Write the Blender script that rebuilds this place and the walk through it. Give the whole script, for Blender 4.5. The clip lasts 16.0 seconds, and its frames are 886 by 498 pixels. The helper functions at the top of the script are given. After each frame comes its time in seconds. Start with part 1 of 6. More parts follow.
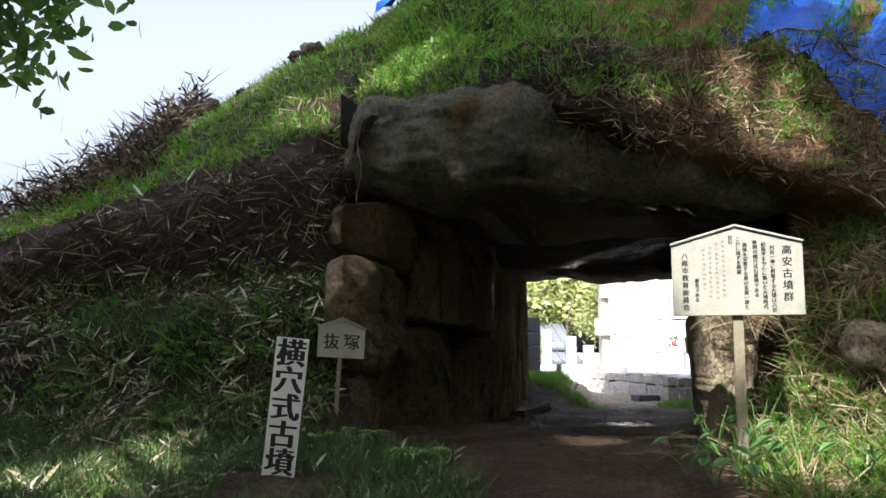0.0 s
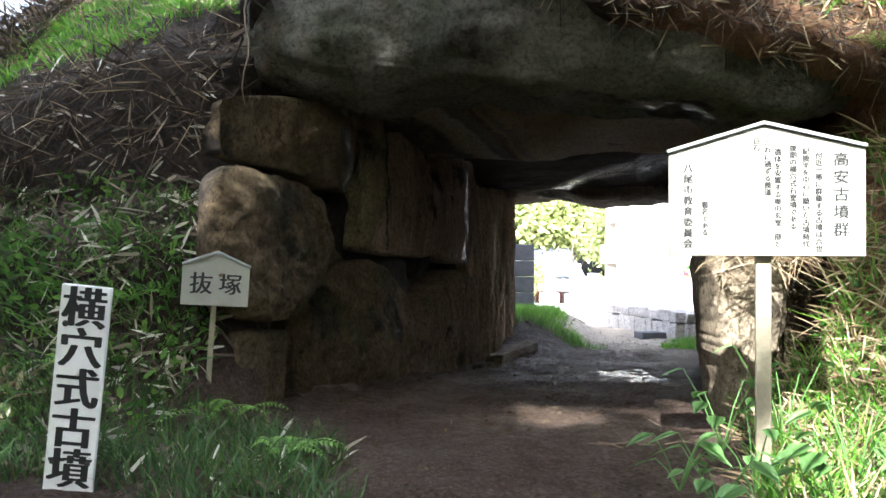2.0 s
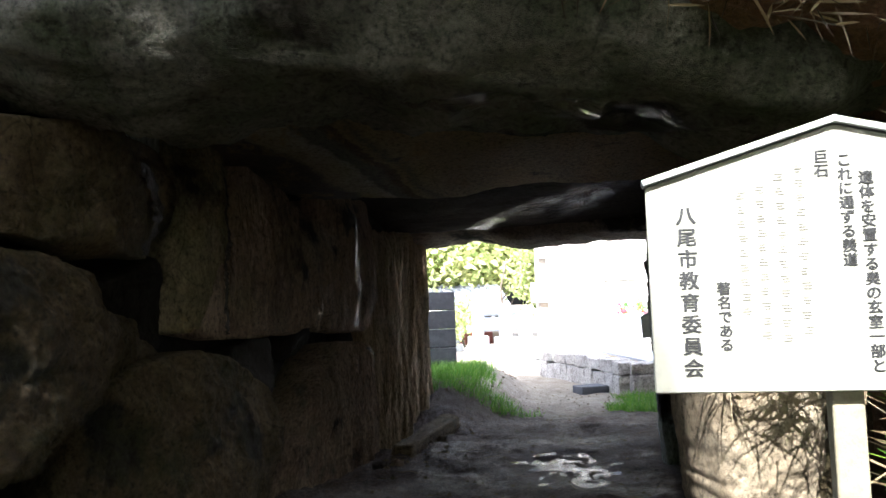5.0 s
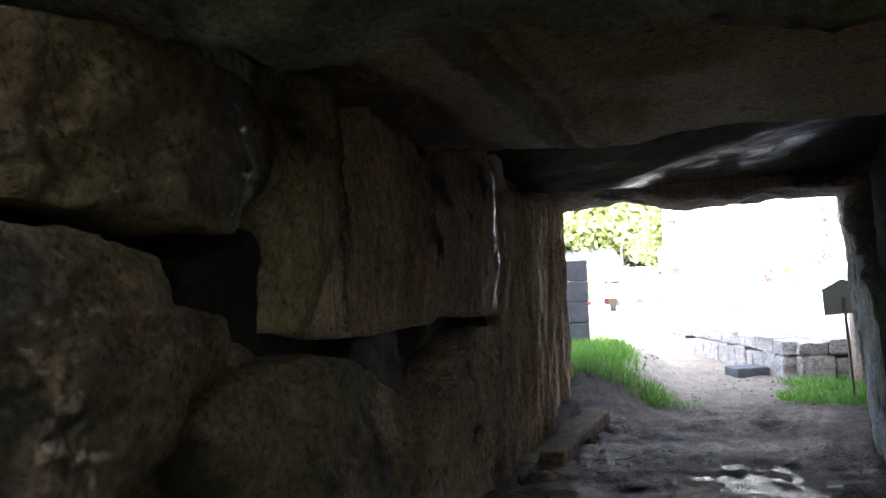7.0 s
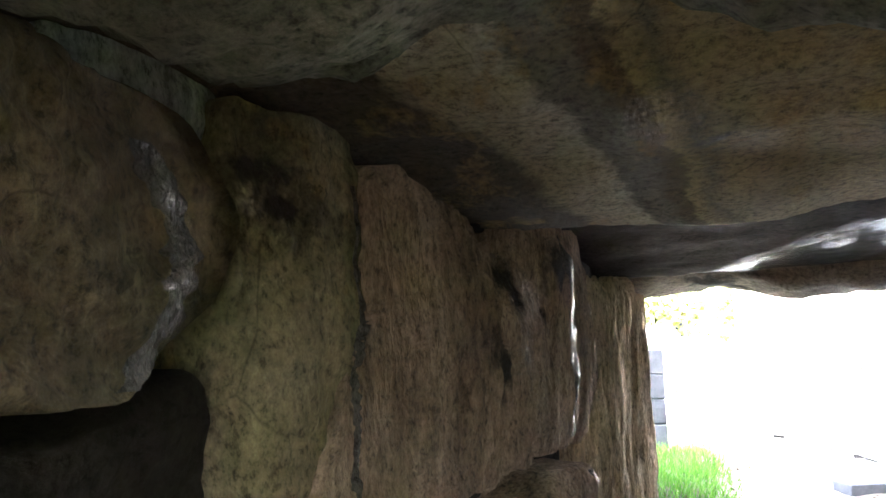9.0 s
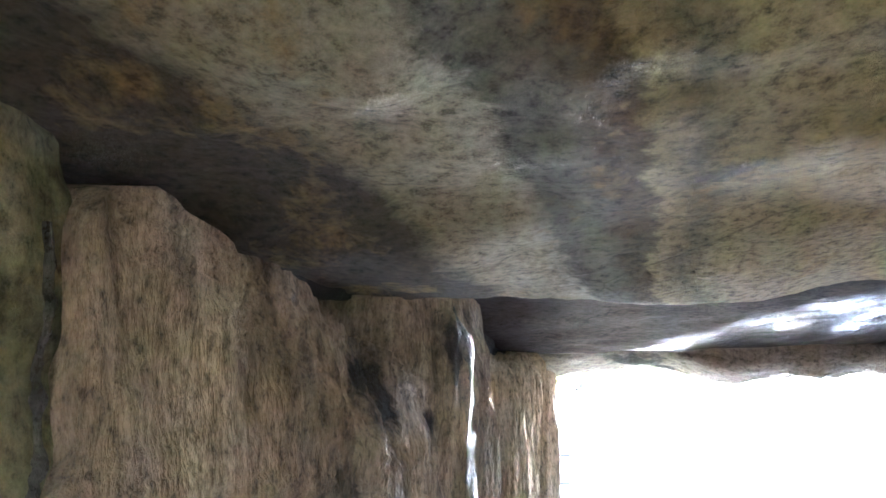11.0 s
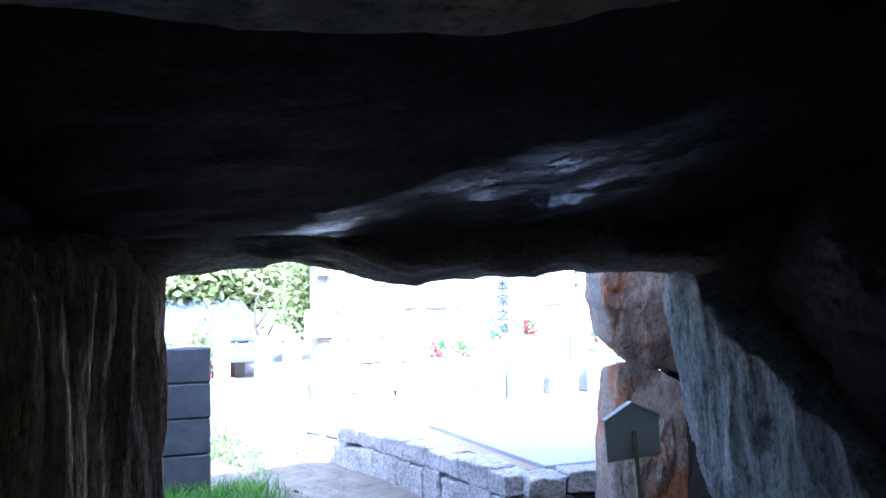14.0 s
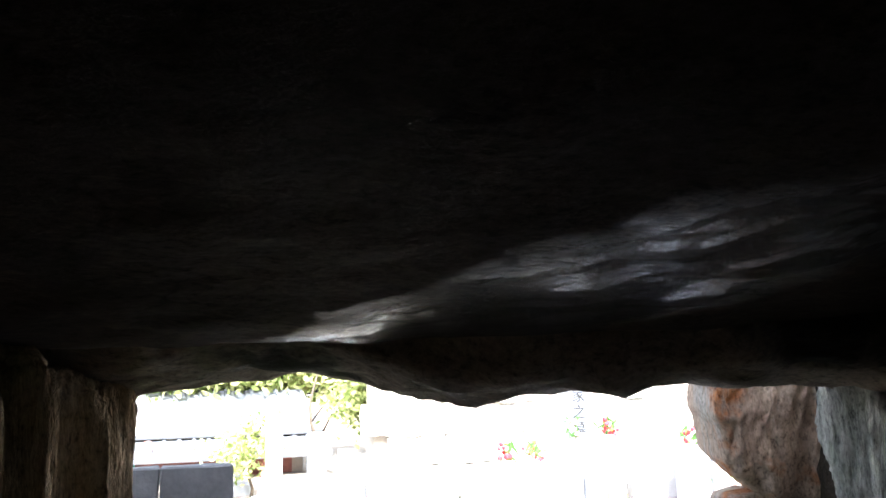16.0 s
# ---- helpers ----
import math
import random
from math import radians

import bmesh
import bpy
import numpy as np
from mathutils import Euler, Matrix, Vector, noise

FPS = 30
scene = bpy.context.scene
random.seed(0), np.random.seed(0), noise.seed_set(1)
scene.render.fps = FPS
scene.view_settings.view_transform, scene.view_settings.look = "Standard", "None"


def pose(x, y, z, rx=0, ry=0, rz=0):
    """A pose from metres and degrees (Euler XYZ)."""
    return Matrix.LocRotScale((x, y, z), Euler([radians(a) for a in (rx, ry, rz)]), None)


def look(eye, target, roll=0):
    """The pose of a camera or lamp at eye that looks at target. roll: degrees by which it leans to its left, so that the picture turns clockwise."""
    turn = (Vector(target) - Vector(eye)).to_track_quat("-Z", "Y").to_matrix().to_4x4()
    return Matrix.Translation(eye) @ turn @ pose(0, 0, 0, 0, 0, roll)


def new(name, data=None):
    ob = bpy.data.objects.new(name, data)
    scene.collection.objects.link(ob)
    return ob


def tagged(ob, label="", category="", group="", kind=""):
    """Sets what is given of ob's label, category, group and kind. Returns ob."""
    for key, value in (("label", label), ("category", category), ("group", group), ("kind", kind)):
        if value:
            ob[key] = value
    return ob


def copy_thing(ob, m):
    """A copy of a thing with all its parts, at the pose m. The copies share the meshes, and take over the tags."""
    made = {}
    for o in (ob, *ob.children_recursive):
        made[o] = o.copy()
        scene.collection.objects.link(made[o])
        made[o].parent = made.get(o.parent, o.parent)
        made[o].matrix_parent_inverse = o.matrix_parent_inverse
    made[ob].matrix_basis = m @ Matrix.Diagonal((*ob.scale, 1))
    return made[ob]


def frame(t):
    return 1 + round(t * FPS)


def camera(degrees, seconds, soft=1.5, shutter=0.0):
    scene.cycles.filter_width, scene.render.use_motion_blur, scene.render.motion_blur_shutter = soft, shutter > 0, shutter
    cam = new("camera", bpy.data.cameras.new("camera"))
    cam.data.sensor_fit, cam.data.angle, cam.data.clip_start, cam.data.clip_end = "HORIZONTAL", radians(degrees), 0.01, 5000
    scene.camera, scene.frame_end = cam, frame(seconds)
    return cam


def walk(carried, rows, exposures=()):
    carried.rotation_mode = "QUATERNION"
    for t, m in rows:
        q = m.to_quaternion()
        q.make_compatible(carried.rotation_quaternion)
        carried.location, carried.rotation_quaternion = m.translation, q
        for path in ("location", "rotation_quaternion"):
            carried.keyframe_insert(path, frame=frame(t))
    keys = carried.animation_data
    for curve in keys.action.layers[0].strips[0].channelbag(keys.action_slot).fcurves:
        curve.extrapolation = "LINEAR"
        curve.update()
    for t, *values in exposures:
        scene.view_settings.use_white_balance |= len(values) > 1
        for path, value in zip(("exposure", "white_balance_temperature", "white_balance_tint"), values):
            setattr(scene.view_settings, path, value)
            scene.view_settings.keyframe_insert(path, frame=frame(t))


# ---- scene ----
cam = camera(56.2, 16.0)
METRES, EYE, TILT, LEAN, TURN = 10.5, 0.69, 7.0, 0.0, 0.0
ROWS = [
    (0.0, 0.0, 0.0, 0.0, 0.0, 0.0, 0.0),
    (0.5, 0.0123, 0.0434, 0.0023, 0.18, -0.33, -0.14),
    (1.0, 0.0231, 0.0867, 0.0019, -0.28, -1.36, -0.1),
    (1.5, 0.0358, 0.1272, 0.0003, -0.81, -3.15, -0.39),
    (2.0, 0.0526, 0.158, -0.0063, 1.16, -5.37, -0.44),
    (2.5, 0.058, 0.1869, -0.0105, 3.0, -7.15, 0.63),
    (3.0, 0.0679, 0.2092, -0.0092, 2.64, -7.5, 1.14),
    (3.5, 0.0776, 0.2377, -0.0073, 0.38, -6.72, 1.52),
    (6.0, 0.0872, 0.4034, 0.0001, -4.02, -2.06, 1.7),
    (6.5, 0.075, 0.4324, -0.0026, -0.69, -4.24, 2.1),
    (7.0, 0.0566, 0.4633, -0.005, 3.04, -5.39, 2.91),
    (7.5, 0.0475, 0.4955, -0.003, 5.27, -5.56, 3.65),
    (8.0, 0.0439, 0.5318, -0.0031, 6.36, -4.49, 3.22),
    (10.5, 0.0407, 0.6762, 0.0112, 2.27, 2.94, 0.8),
    (11.0, 0.0468, 0.7016, 0.009, -0.63, 2.61, 0.29),
    (11.5, 0.0539, 0.7237, 0.0069, -3.66, 2.08, -0.15),
    (12.0, 0.0584, 0.7525, 0.0039, -6.73, 1.15, -0.59),
    (12.5, 0.0638, 0.7779, 0.0025, -11.14, -0.33, -0.9),
    (13.0, 0.0774, 0.8046, -0.0024, -15.32, -1.8, -1.14),
    (13.5, 0.089, 0.8269, -0.0114, -19.49, -2.87, -1.35),
    (14.0, 0.1003, 0.8553, -0.0155, -22.14, -2.84, -1.49),
    (14.5, 0.1159, 0.8754, -0.0165, -22.43, -1.77, -1.42),
    (15.0, 0.1308, 0.8972, -0.0136, -21.38, 0.02, -1.05),
    (15.5, 0.134, 0.9218, -0.0137, -18.97, 1.96, -0.95),
    (16.0, 0.1379, 0.9485, -0.013, -17.53, 2.81, -0.99),
]
EXPO = [(0.0, 1.5, 6050, 12), (1.0, 1.85, 5800, 12), (1.5, 2.45, 5700, 12), (2.5, 3.05, 5750, 10), (3.5, 3.5, 5650, 10), (6.0, 2.2, 5850, 12), (6.5, 2.95, 5600, 12), (7.0, 3.25, 5600, 12), (8.0, 3.95, 5850, 11), (9.5, 6.2, 5700, 10),
        (10.5, 7.2, 5150, 12), (12.0, 7.3, 5200, 14), (12.5, 6.95, 4900, 15), (13.0, 5.65, 4600, 15), (13.5, 4.2, 4300, 17), (14.0, 2.5, 4350, 16), (14.5, 1.65, 5050, 13), (15.0, 1.85, 5600, 11), (16.0, 2.75, 5900, 10)]
walk(cam, [(t, pose(0, 0, EYE, TILT, LEAN, TURN) @ pose(METRES * x, METRES * y, METRES * z, 90 + pitch, roll, yaw)) for t, x, y, z, yaw, pitch, roll in ROWS], EXPO)

# ---- world and sun ----
SUN_EL, SUN_AZ = radians(46), radians(-168)      # the sun stands behind the walker; azimuth from +y towards +x
world = bpy.data.worlds.new("sky")
scene.world = world
world.use_nodes = True
wn = world.node_tree
sky = wn.nodes.new("ShaderNodeTexSky")
sky.sky_type, sky.sun_disc, sky.sun_elevation, sky.sun_rotation = "NISHITA", False, SUN_EL, SUN_AZ
sky.dust_density, sky.air_density = 8.0, 1.0
haze = wn.nodes.new("ShaderNodeHueSaturation")
haze.inputs["Saturation"].default_value = 0.45
wn.links.new(sky.outputs[0], haze.inputs["Color"])
wn.links.new(haze.outputs[0], wn.nodes["Background"].inputs[0])
wn.nodes["Background"].inputs[1].default_value = 0.15
sun_dir = Vector((math.cos(SUN_EL) * math.sin(SUN_AZ), math.cos(SUN_EL) * math.cos(SUN_AZ), math.sin(SUN_EL)))
sun_data = bpy.data.lights.new("sun", "SUN")
sun_data.energy, sun_data.angle, sun_data.color = 4.0, radians(0.6), (1.0, 0.95, 0.86)
sun = new("sun", sun_data)
sun.matrix_world = look(sun_dir * 60, (0, 0, 0))


# ---- materials ----
def nodes_of(name):
    m = bpy.data.materials.new(name)
    m.use_nodes = True
    t = m.node_tree
    return m, t, t.nodes["Principled BSDF"]


def coords(t, stretch=(1, 1, 1), turn=(0, 0, 0)):
    g = t.nodes.new("ShaderNodeNewGeometry")
    mp = t.nodes.new("ShaderNodeMapping")
    mp.inputs["Scale"].default_value = stretch
    mp.inputs["Rotation"].default_value = [radians(a) for a in turn]
    t.links.new(g.outputs["Position"], mp.inputs["Vector"])
    return mp.outputs[0]


def noise_of(t, vec, scale, detail=6, rough=0.6):
    n = t.nodes.new("ShaderNodeTexNoise")
    n.inputs["Scale"].default_value, n.inputs["Detail"].default_value, n.inputs["Roughness"].default_value = scale, detail, rough
    t.links.new(vec, n.inputs["Vector"])
    return n.outputs[0]


def ramp_of(t, fac, stops):
    r = t.nodes.new("ShaderNodeValToRGB")
    e = r.color_ramp.elements
    while len(e) < len(stops):
        e.new(0.5)
    for el, (p, c) in zip(e, stops):
        el.position = p
        el.color = (*c, 1) if len(c) == 3 else c
    t.links.new(fac, r.inputs[0])
    return r.outputs[0]


def mix_of(t, fac, a, b):
    n = t.nodes.new("ShaderNodeMix")
    n.data_type = "RGBA"
    for sock, v in ((n.inputs[0], fac), (n.inputs[6], a), (n.inputs[7], b)):
        if isinstance(v, (int, float)):
            sock.default_value = v
        elif isinstance(v, tuple):
            sock.default_value = (*v, 1)
        else:
            t.links.new(v, sock)
    return n.outputs[2]


def bump_of(t, bsdf, heights):
    prev = None
    for h, strength, dist in heights:
        b = t.nodes.new("ShaderNodeBump")
        b.inputs["Strength"].default_value, b.inputs["Distance"].default_value = strength, dist
        t.links.new(h, b.inputs["Height"])
        if prev:
            t.links.new(prev, b.inputs["Normal"])
        prev = b.outputs[0]
    t.links.new(prev, bsdf.inputs["Normal"])
    t.links.new(prev, bsdf.inputs["Coat Normal"])


def rock(name, dark, mid, light, stain=(0.03, 0.022, 0.018), stain_at=0.58, moss=None, rough=0.85, stretch=(1, 1, 1), turn=(0, 0, 0), bump=0.03, coat=0.0, big=1.1, ripple=0.0, patches=(), streaks=(1.3, 0.8, 1), bands=(), groove=0.0):
    m, t, b = nodes_of(name)
    v = coords(t, stretch, turn)
    soft = tuple(k ** 0.7 for k in stretch)
    fine = tuple(k ** 0.3 for k in stretch)
    n1, n2, n3 = noise_of(t, v, big, 5), noise_of(t, coords(t, soft, turn), 9, 8, 0.72), noise_of(t, coords(t, fine, turn), 34, 8, 0.78)
    col = ramp_of(t, n2, [(0.3, dark), (0.5, mid), (0.72, light)])
    tint = ramp_of(t, n1, [(0.35, dark), (0.52, mid), (0.65, light)])
    col = mix_of(t, 0.5, col, tint)
    n4 = noise_of(t, coords(t, (0.8, 0.8, 0.8)), 1.7, 7, 0.62)
    if bands:      # veins that run along the passage, told by the distance from its left wall
        dot = t.nodes.new("ShaderNodeVectorMath")
        dot.operation = "DOT_PRODUCT"
        dot.inputs[1].default_value = (0.96, -0.28, 0.35)
        t.links.new(coords(t), dot.inputs[0])
        rag, wide = noise_of(t, coords(t), 1.6, 3, 0.5), noise_of(t, coords(t), 14, 6, 0.7)
        sums = dot.outputs["Value"]
        for src, k in ((rag, 0.24), (wide, 0.12)):
            ma = t.nodes.new("ShaderNodeMath")
            ma.operation = "MULTIPLY_ADD"
            t.links.new(src, ma.inputs[0])
            ma.inputs[1].default_value = k
            t.links.new(sums, ma.inputs[2])
            sums = ma.outputs[0]
        mr = t.nodes.new("ShaderNodeMapRange")
        mr.inputs["From Min"].default_value, mr.inputs["From Max"].default_value = -1.8, -0.18
        t.links.new(sums, mr.inputs["Value"])
        col = mix_of(t, 0.82, col, ramp_of(t, mr.outputs[0], bands))
    mask = ramp_of(t, n4, [(stain_at, (0, 0, 0)), (stain_at + 0.07, (1, 1, 1))])
    col = mix_of(t, mask, col, stain)
    if moss:
        n5 = noise_of(t, coords(t), 2.3, 6, 0.65)
        col = mix_of(t, ramp_of(t, n5, [(0.48, (0, 0, 0)), (0.66, (0.8, 0.8, 0.8))]), col, moss)
    for k, (colour, size, cut) in enumerate(patches):
        nk = noise_of(t, coords(t, streaks, (0, 0, 30 + 20 * k)), size, 7, 0.66)
        col = mix_of(t, ramp_of(t, nk, [(cut, (0, 0, 0)), (cut + 0.09, (0.85, 0.85, 0.85))]), col, colour)
    warp = t.nodes.new("ShaderNodeVectorMath")
    warp.operation = "MULTIPLY_ADD"
    nw = t.nodes.new("ShaderNodeTexNoise")
    nw.inputs["Scale"].default_value = 3.5
    t.links.new(v, nw.inputs["Vector"])
    warp.inputs[1].default_value = (0.16, 0.16, 0.16)
    t.links.new(nw.outputs[1], warp.inputs[0]), t.links.new(v, warp.inputs[2])
    vor = t.nodes.new("ShaderNodeTexVoronoi")
    vor.feature = "DISTANCE_TO_EDGE"
    vor.inputs["Scale"].default_value = 1.5
    t.links.new(warp.outputs[0], vor.inputs["Vector"])
    crack = ramp_of(t, vor.outputs["Distance"], [(0.0, (0.5, 0.5, 0.5)), (0.01, (0, 0, 0))])
    gate = ramp_of(t, n1, [(0.5, (0, 0, 0)), (0.56, (1, 1, 1))])
    gm = t.nodes.new("ShaderNodeMath")
    gm.operation = "MULTIPLY"
    t.links.new(crack, gm.inputs[0]), t.links.new(gate, gm.inputs[1])
    col = mix_of(t, gm.outputs[0], col, tuple(c * 0.25 for c in dark))
    speck = ramp_of(t, n3, [(0.36, (0.3, 0.3, 0.3)), (0.48, (0.9, 0.9, 0.9)), (0.6, (1.25, 1.25, 1.25)), (0.7, (1.45, 1.45, 1.45))])
    mm = t.nodes.new("ShaderNodeMix")
    mm.data_type, mm.blend_type = "RGBA", "MULTIPLY"
    mm.inputs[0].default_value = 1
    t.links.new(col, mm.inputs[6]), t.links.new(speck, mm.inputs[7])
    t.links.new(mm.outputs[2], b.inputs["Base Color"])
    b.inputs["Roughness"].default_value = rough
    b.inputs["Specular IOR Level"].default_value = 0.25
    if coat:
        b.inputs["Coat Weight"].default_value, b.inputs["Coat Roughness"].default_value = coat, 0.2
    if groove:     # deep upright furrows, darker towards their bottoms
        ng = noise_of(t, coords(t, (1, 1, 0.24), (8, 5, 0)), 12, 6, 0.66)
        furrow = ramp_of(t, ng, [(0.34, (0.35, 0.35, 0.35)), (0.46, (0.95, 0.95, 0.95)), (0.7, (1.15, 1.15, 1.15))])
        mg = t.nodes.new("ShaderNodeMix")
        mg.data_type, mg.blend_type = "RGBA", "MULTIPLY"
        mg.inputs[0].default_value = 0.8
        t.links.new(mm.outputs[2], mg.inputs[6]), t.links.new(furrow, mg.inputs[7])
        t.links.new(mg.outputs[2], b.inputs["Base Color"])
    relief = [(n2, 1.0, bump * 1.8), (n3, 0.9, bump * 0.45)]
    if groove:
        relief.append((ng, 1.0, groove))
    if ripple:
        relief.append((noise_of(t, coords(t, (0.4, 1.6, 1.6), (0, 0, 20)), 66, 5, 0.7), 0.6 if ripple < 0.02 else 1.0, ripple))
    bump_of(t, b, relief)
    return m


def plain(name, colour, rough=0.7, metal=0.0, var=0.25, scale=14, bump=0.004):
    m, t, b = nodes_of(name)
    n = noise_of(t, coords(t), scale, 6)
    n2 = noise_of(t, coords(t), scale * 7, 3)
    lo, hi = tuple(c * (1 - var) for c in colour), tuple(min(1, c * (1 + var)) for c in colour)
    t.links.new(mix_of(t, 0.3, ramp_of(t, n, [(0.3, lo), (0.7, hi)]), ramp_of(t, n2, [(0.3, lo), (0.7, hi)])), b.inputs["Base Color"])
    b.inputs["Roughness"].default_value, b.inputs["Metallic"].default_value = rough, metal
    bump_of(t, b, [(n, 0.5, bump), (n2, 0.3, bump * 0.4)])
    return m


def leafy(name, stops, rough=0.5, through_light=0.35):
    """Blades and leaves: colour by island, with light passing through."""
    m, t, b = nodes_of(name)
    g = t.nodes.new("ShaderNodeNewGeometry")
    col = ramp_of(t, g.outputs["Random Per Island"], stops)
    t.links.new(col, b.inputs["Base Color"])
    b.inputs["Roughness"].default_value = rough
    tr = t.nodes.new("ShaderNodeBsdfTranslucent")
    t.links.new(col, tr.inputs[0])
    mx = t.nodes.new("ShaderNodeMixShader")
    mx.inputs[0].default_value = through_light
    t.links.new(b.outputs[0], mx.inputs[1]), t.links.new(tr.outputs[0], mx.inputs[2])
    t.links.new(mx.outputs[0], t.nodes["Material Output"].inputs[0])
    return m


def earth(name):
    """Path and bank soil: packed brown clay, damp and darker in places, puddle-smooth at one."""
    m, t, b = nodes_of(name)
    v = coords(t)
    n1, n2, n3 = noise_of(t, v, 0.9, 6), noise_of(t, v, 7, 8, 0.7), noise_of(t, v, 45, 5, 0.75)
    c1 = ramp_of(t, n1, [(0.35, (0.03, 0.02, 0.014)), (0.52, (0.076, 0.051, 0.036)), (0.7, (0.16, 0.105, 0.072))])
    c2 = ramp_of(t, n3, [(0.36, (0.012, 0.009, 0.007)), (0.5, (0.095, 0.064, 0.046)), (0.68, (0.3, 0.21, 0.15))])
    col = mix_of(t, 0.5, c1, c2)
    sep = t.nodes.new("ShaderNodeSeparateXYZ")
    t.links.new(v, sep.inputs[0])

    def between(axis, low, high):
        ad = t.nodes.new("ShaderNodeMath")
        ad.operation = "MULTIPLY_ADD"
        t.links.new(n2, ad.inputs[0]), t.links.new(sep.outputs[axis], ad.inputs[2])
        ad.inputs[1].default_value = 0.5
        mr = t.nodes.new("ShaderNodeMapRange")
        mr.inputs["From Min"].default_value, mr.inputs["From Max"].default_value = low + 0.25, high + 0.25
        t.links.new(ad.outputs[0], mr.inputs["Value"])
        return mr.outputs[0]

    # darker soil holds the mound's tree shade in its colour; red clay towards its right flank, pale sand beyond the
    # exit
    shaded_soil = mix_of(t, 0.5, ramp_of(t, n2, [(0.35, (0.012, 0.009, 0.007)), (0.65, (0.06, 0.04, 0.027))]), ramp_of(t, n3, [(0.36, (0.01, 0.008, 0.006)), (0.68, (0.11, 0.075, 0.05))]))
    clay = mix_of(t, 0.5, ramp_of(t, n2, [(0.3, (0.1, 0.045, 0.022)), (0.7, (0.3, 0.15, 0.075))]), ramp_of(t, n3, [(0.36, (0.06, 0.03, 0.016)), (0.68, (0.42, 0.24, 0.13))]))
    col = mix_of(t, between(2, 0.3, 0.5), col, mix_of(t, between(0, 1.35, 1.75), shaded_soil, clay))
    col = mix_of(t, between(1, 12.6, 14.6), col, ramp_of(t, n2, [(0.3, (0.28, 0.24, 0.19)), (0.7, (0.46, 0.41, 0.34))]))
    t.links.new(col, b.inputs["Base Color"])
    damp = ramp_of(t, mix_of(t, 0.4, n1, n2), [(0.42, (0.8, 0.8, 0.8)), (0.6, (0.48, 0.48, 0.48))])
    t.links.new(damp, b.inputs["Roughness"])
    b.inputs["Specular IOR Level"].default_value = 0.2
    bump_of(t, b, [(n2, 1.0, 0.09), (n3, 1.0, 0.045)])
    return m


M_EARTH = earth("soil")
M_CAP1 = rock("lintel_rock", (0.1, 0.1, 0.08), (0.21, 0.2, 0.155), (0.36, 0.34, 0.28), moss=(0.08, 0.1, 0.045), bump=0.04, ripple=0.025, patches=[((0.2, 0.11, 0.04), 0.9, 0.6), ((0.03, 0.035, 0.02), 1.6, 0.57)])
M_CAP2 = rock("ochre_rock", (0.13, 0.105, 0.06), (0.25, 0.205, 0.125), (0.42, 0.36, 0.25), stain=(0.06, 0.045, 0.03), stain_at=0.62, bump=0.04, turn=(0, 0, 16), stretch=(1.5, 0.7, 1), patches=[((0.3, 0.2, 0.08), 2.4, 0.56), ((0.06, 0.055, 0.05), 3.4, 0.62)], streaks=(1.5, 0.7, 1), bands=[(0.0, (0.045, 0.033, 0.024)), (0.345, (0.05, 0.037, 0.026)), (0.385, (0.33, 0.27, 0.165)), (0.5, (0.42, 0.37, 0.265)), (0.525, (0.4, 0.37, 0.29)), (0.545, (0.11, 0.11, 0.095)), (0.6, (0.15, 0.135, 0.1)), (0.63, (0.075, 0.048, 0.022)), (0.655, (0.09, 0.055, 0.022)), (0.67, (0.36, 0.275, 0.13)), (0.715, (0.17, 0.145, 0.09)), (0.76, (0.38, 0.3, 0.15)), (1.0, (0.32, 0.23, 0.11))])
M_CAP3 = rock("brown_rock", (0.14, 0.105, 0.085), (0.27, 0.21, 0.17), (0.4, 0.33, 0.27), rough=0.55, bump=0.03, stretch=(0.6, 1.3, 1))
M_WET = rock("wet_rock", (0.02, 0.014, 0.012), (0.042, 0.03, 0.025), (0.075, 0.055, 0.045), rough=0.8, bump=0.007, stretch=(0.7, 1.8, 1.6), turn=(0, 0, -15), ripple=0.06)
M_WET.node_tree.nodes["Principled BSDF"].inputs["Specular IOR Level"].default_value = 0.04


def wet_patch(m, centre, half, turn, sharp=0.25, low=0.12):
    """Seeping water: inside an uneven oval the surface turns smooth and takes a clear film."""
    t, b = m.node_tree, m.node_tree.nodes["Principled BSDF"]
    v = coords(t)
    mp = t.nodes.new("ShaderNodeMapping")
    mp.vector_type = "TEXTURE"
    mp.inputs["Location"].default_value, mp.inputs["Scale"].default_value = centre, half
    mp.inputs["Rotation"].default_value = (0, 0, radians(turn))
    t.links.new(v, mp.inputs["Vector"])
    ln = t.nodes.new("ShaderNodeVectorMath")
    ln.operation = "LENGTH"
    t.links.new(mp.outputs[0], ln.inputs[0])
    nz = noise_of(t, v, 5, 5)
    ad = t.nodes.new("ShaderNodeMath")
    ad.operation = "ADD"
    t.links.new(ln.outputs["Value"], ad.inputs[0]), t.links.new(nz, ad.inputs[1])
    sc = t.nodes.new("ShaderNodeMapRange")
    sc.inputs["From Min"].default_value, sc.inputs["From Max"].default_value = 1.5 + sharp, 1.5 - sharp
    t.links.new(ad.outputs[0], sc.inputs["Value"])
    rr = t.nodes.new("ShaderNodeMapRange")
    rr.inputs["To Min"].default_value, rr.inputs["To Max"].default_value = b.inputs["Roughness"].default_value, low
    t.links.new(sc.outputs[0], rr.inputs["Value"])
    t.links.new(rr.outputs[0], b.inputs["Roughness"])
    t.links.new(sc.outputs[0], b.inputs["Coat Weight"])
    b.inputs["Coat Roughness"].default_value = 0.11
    return sc.outputs[0]


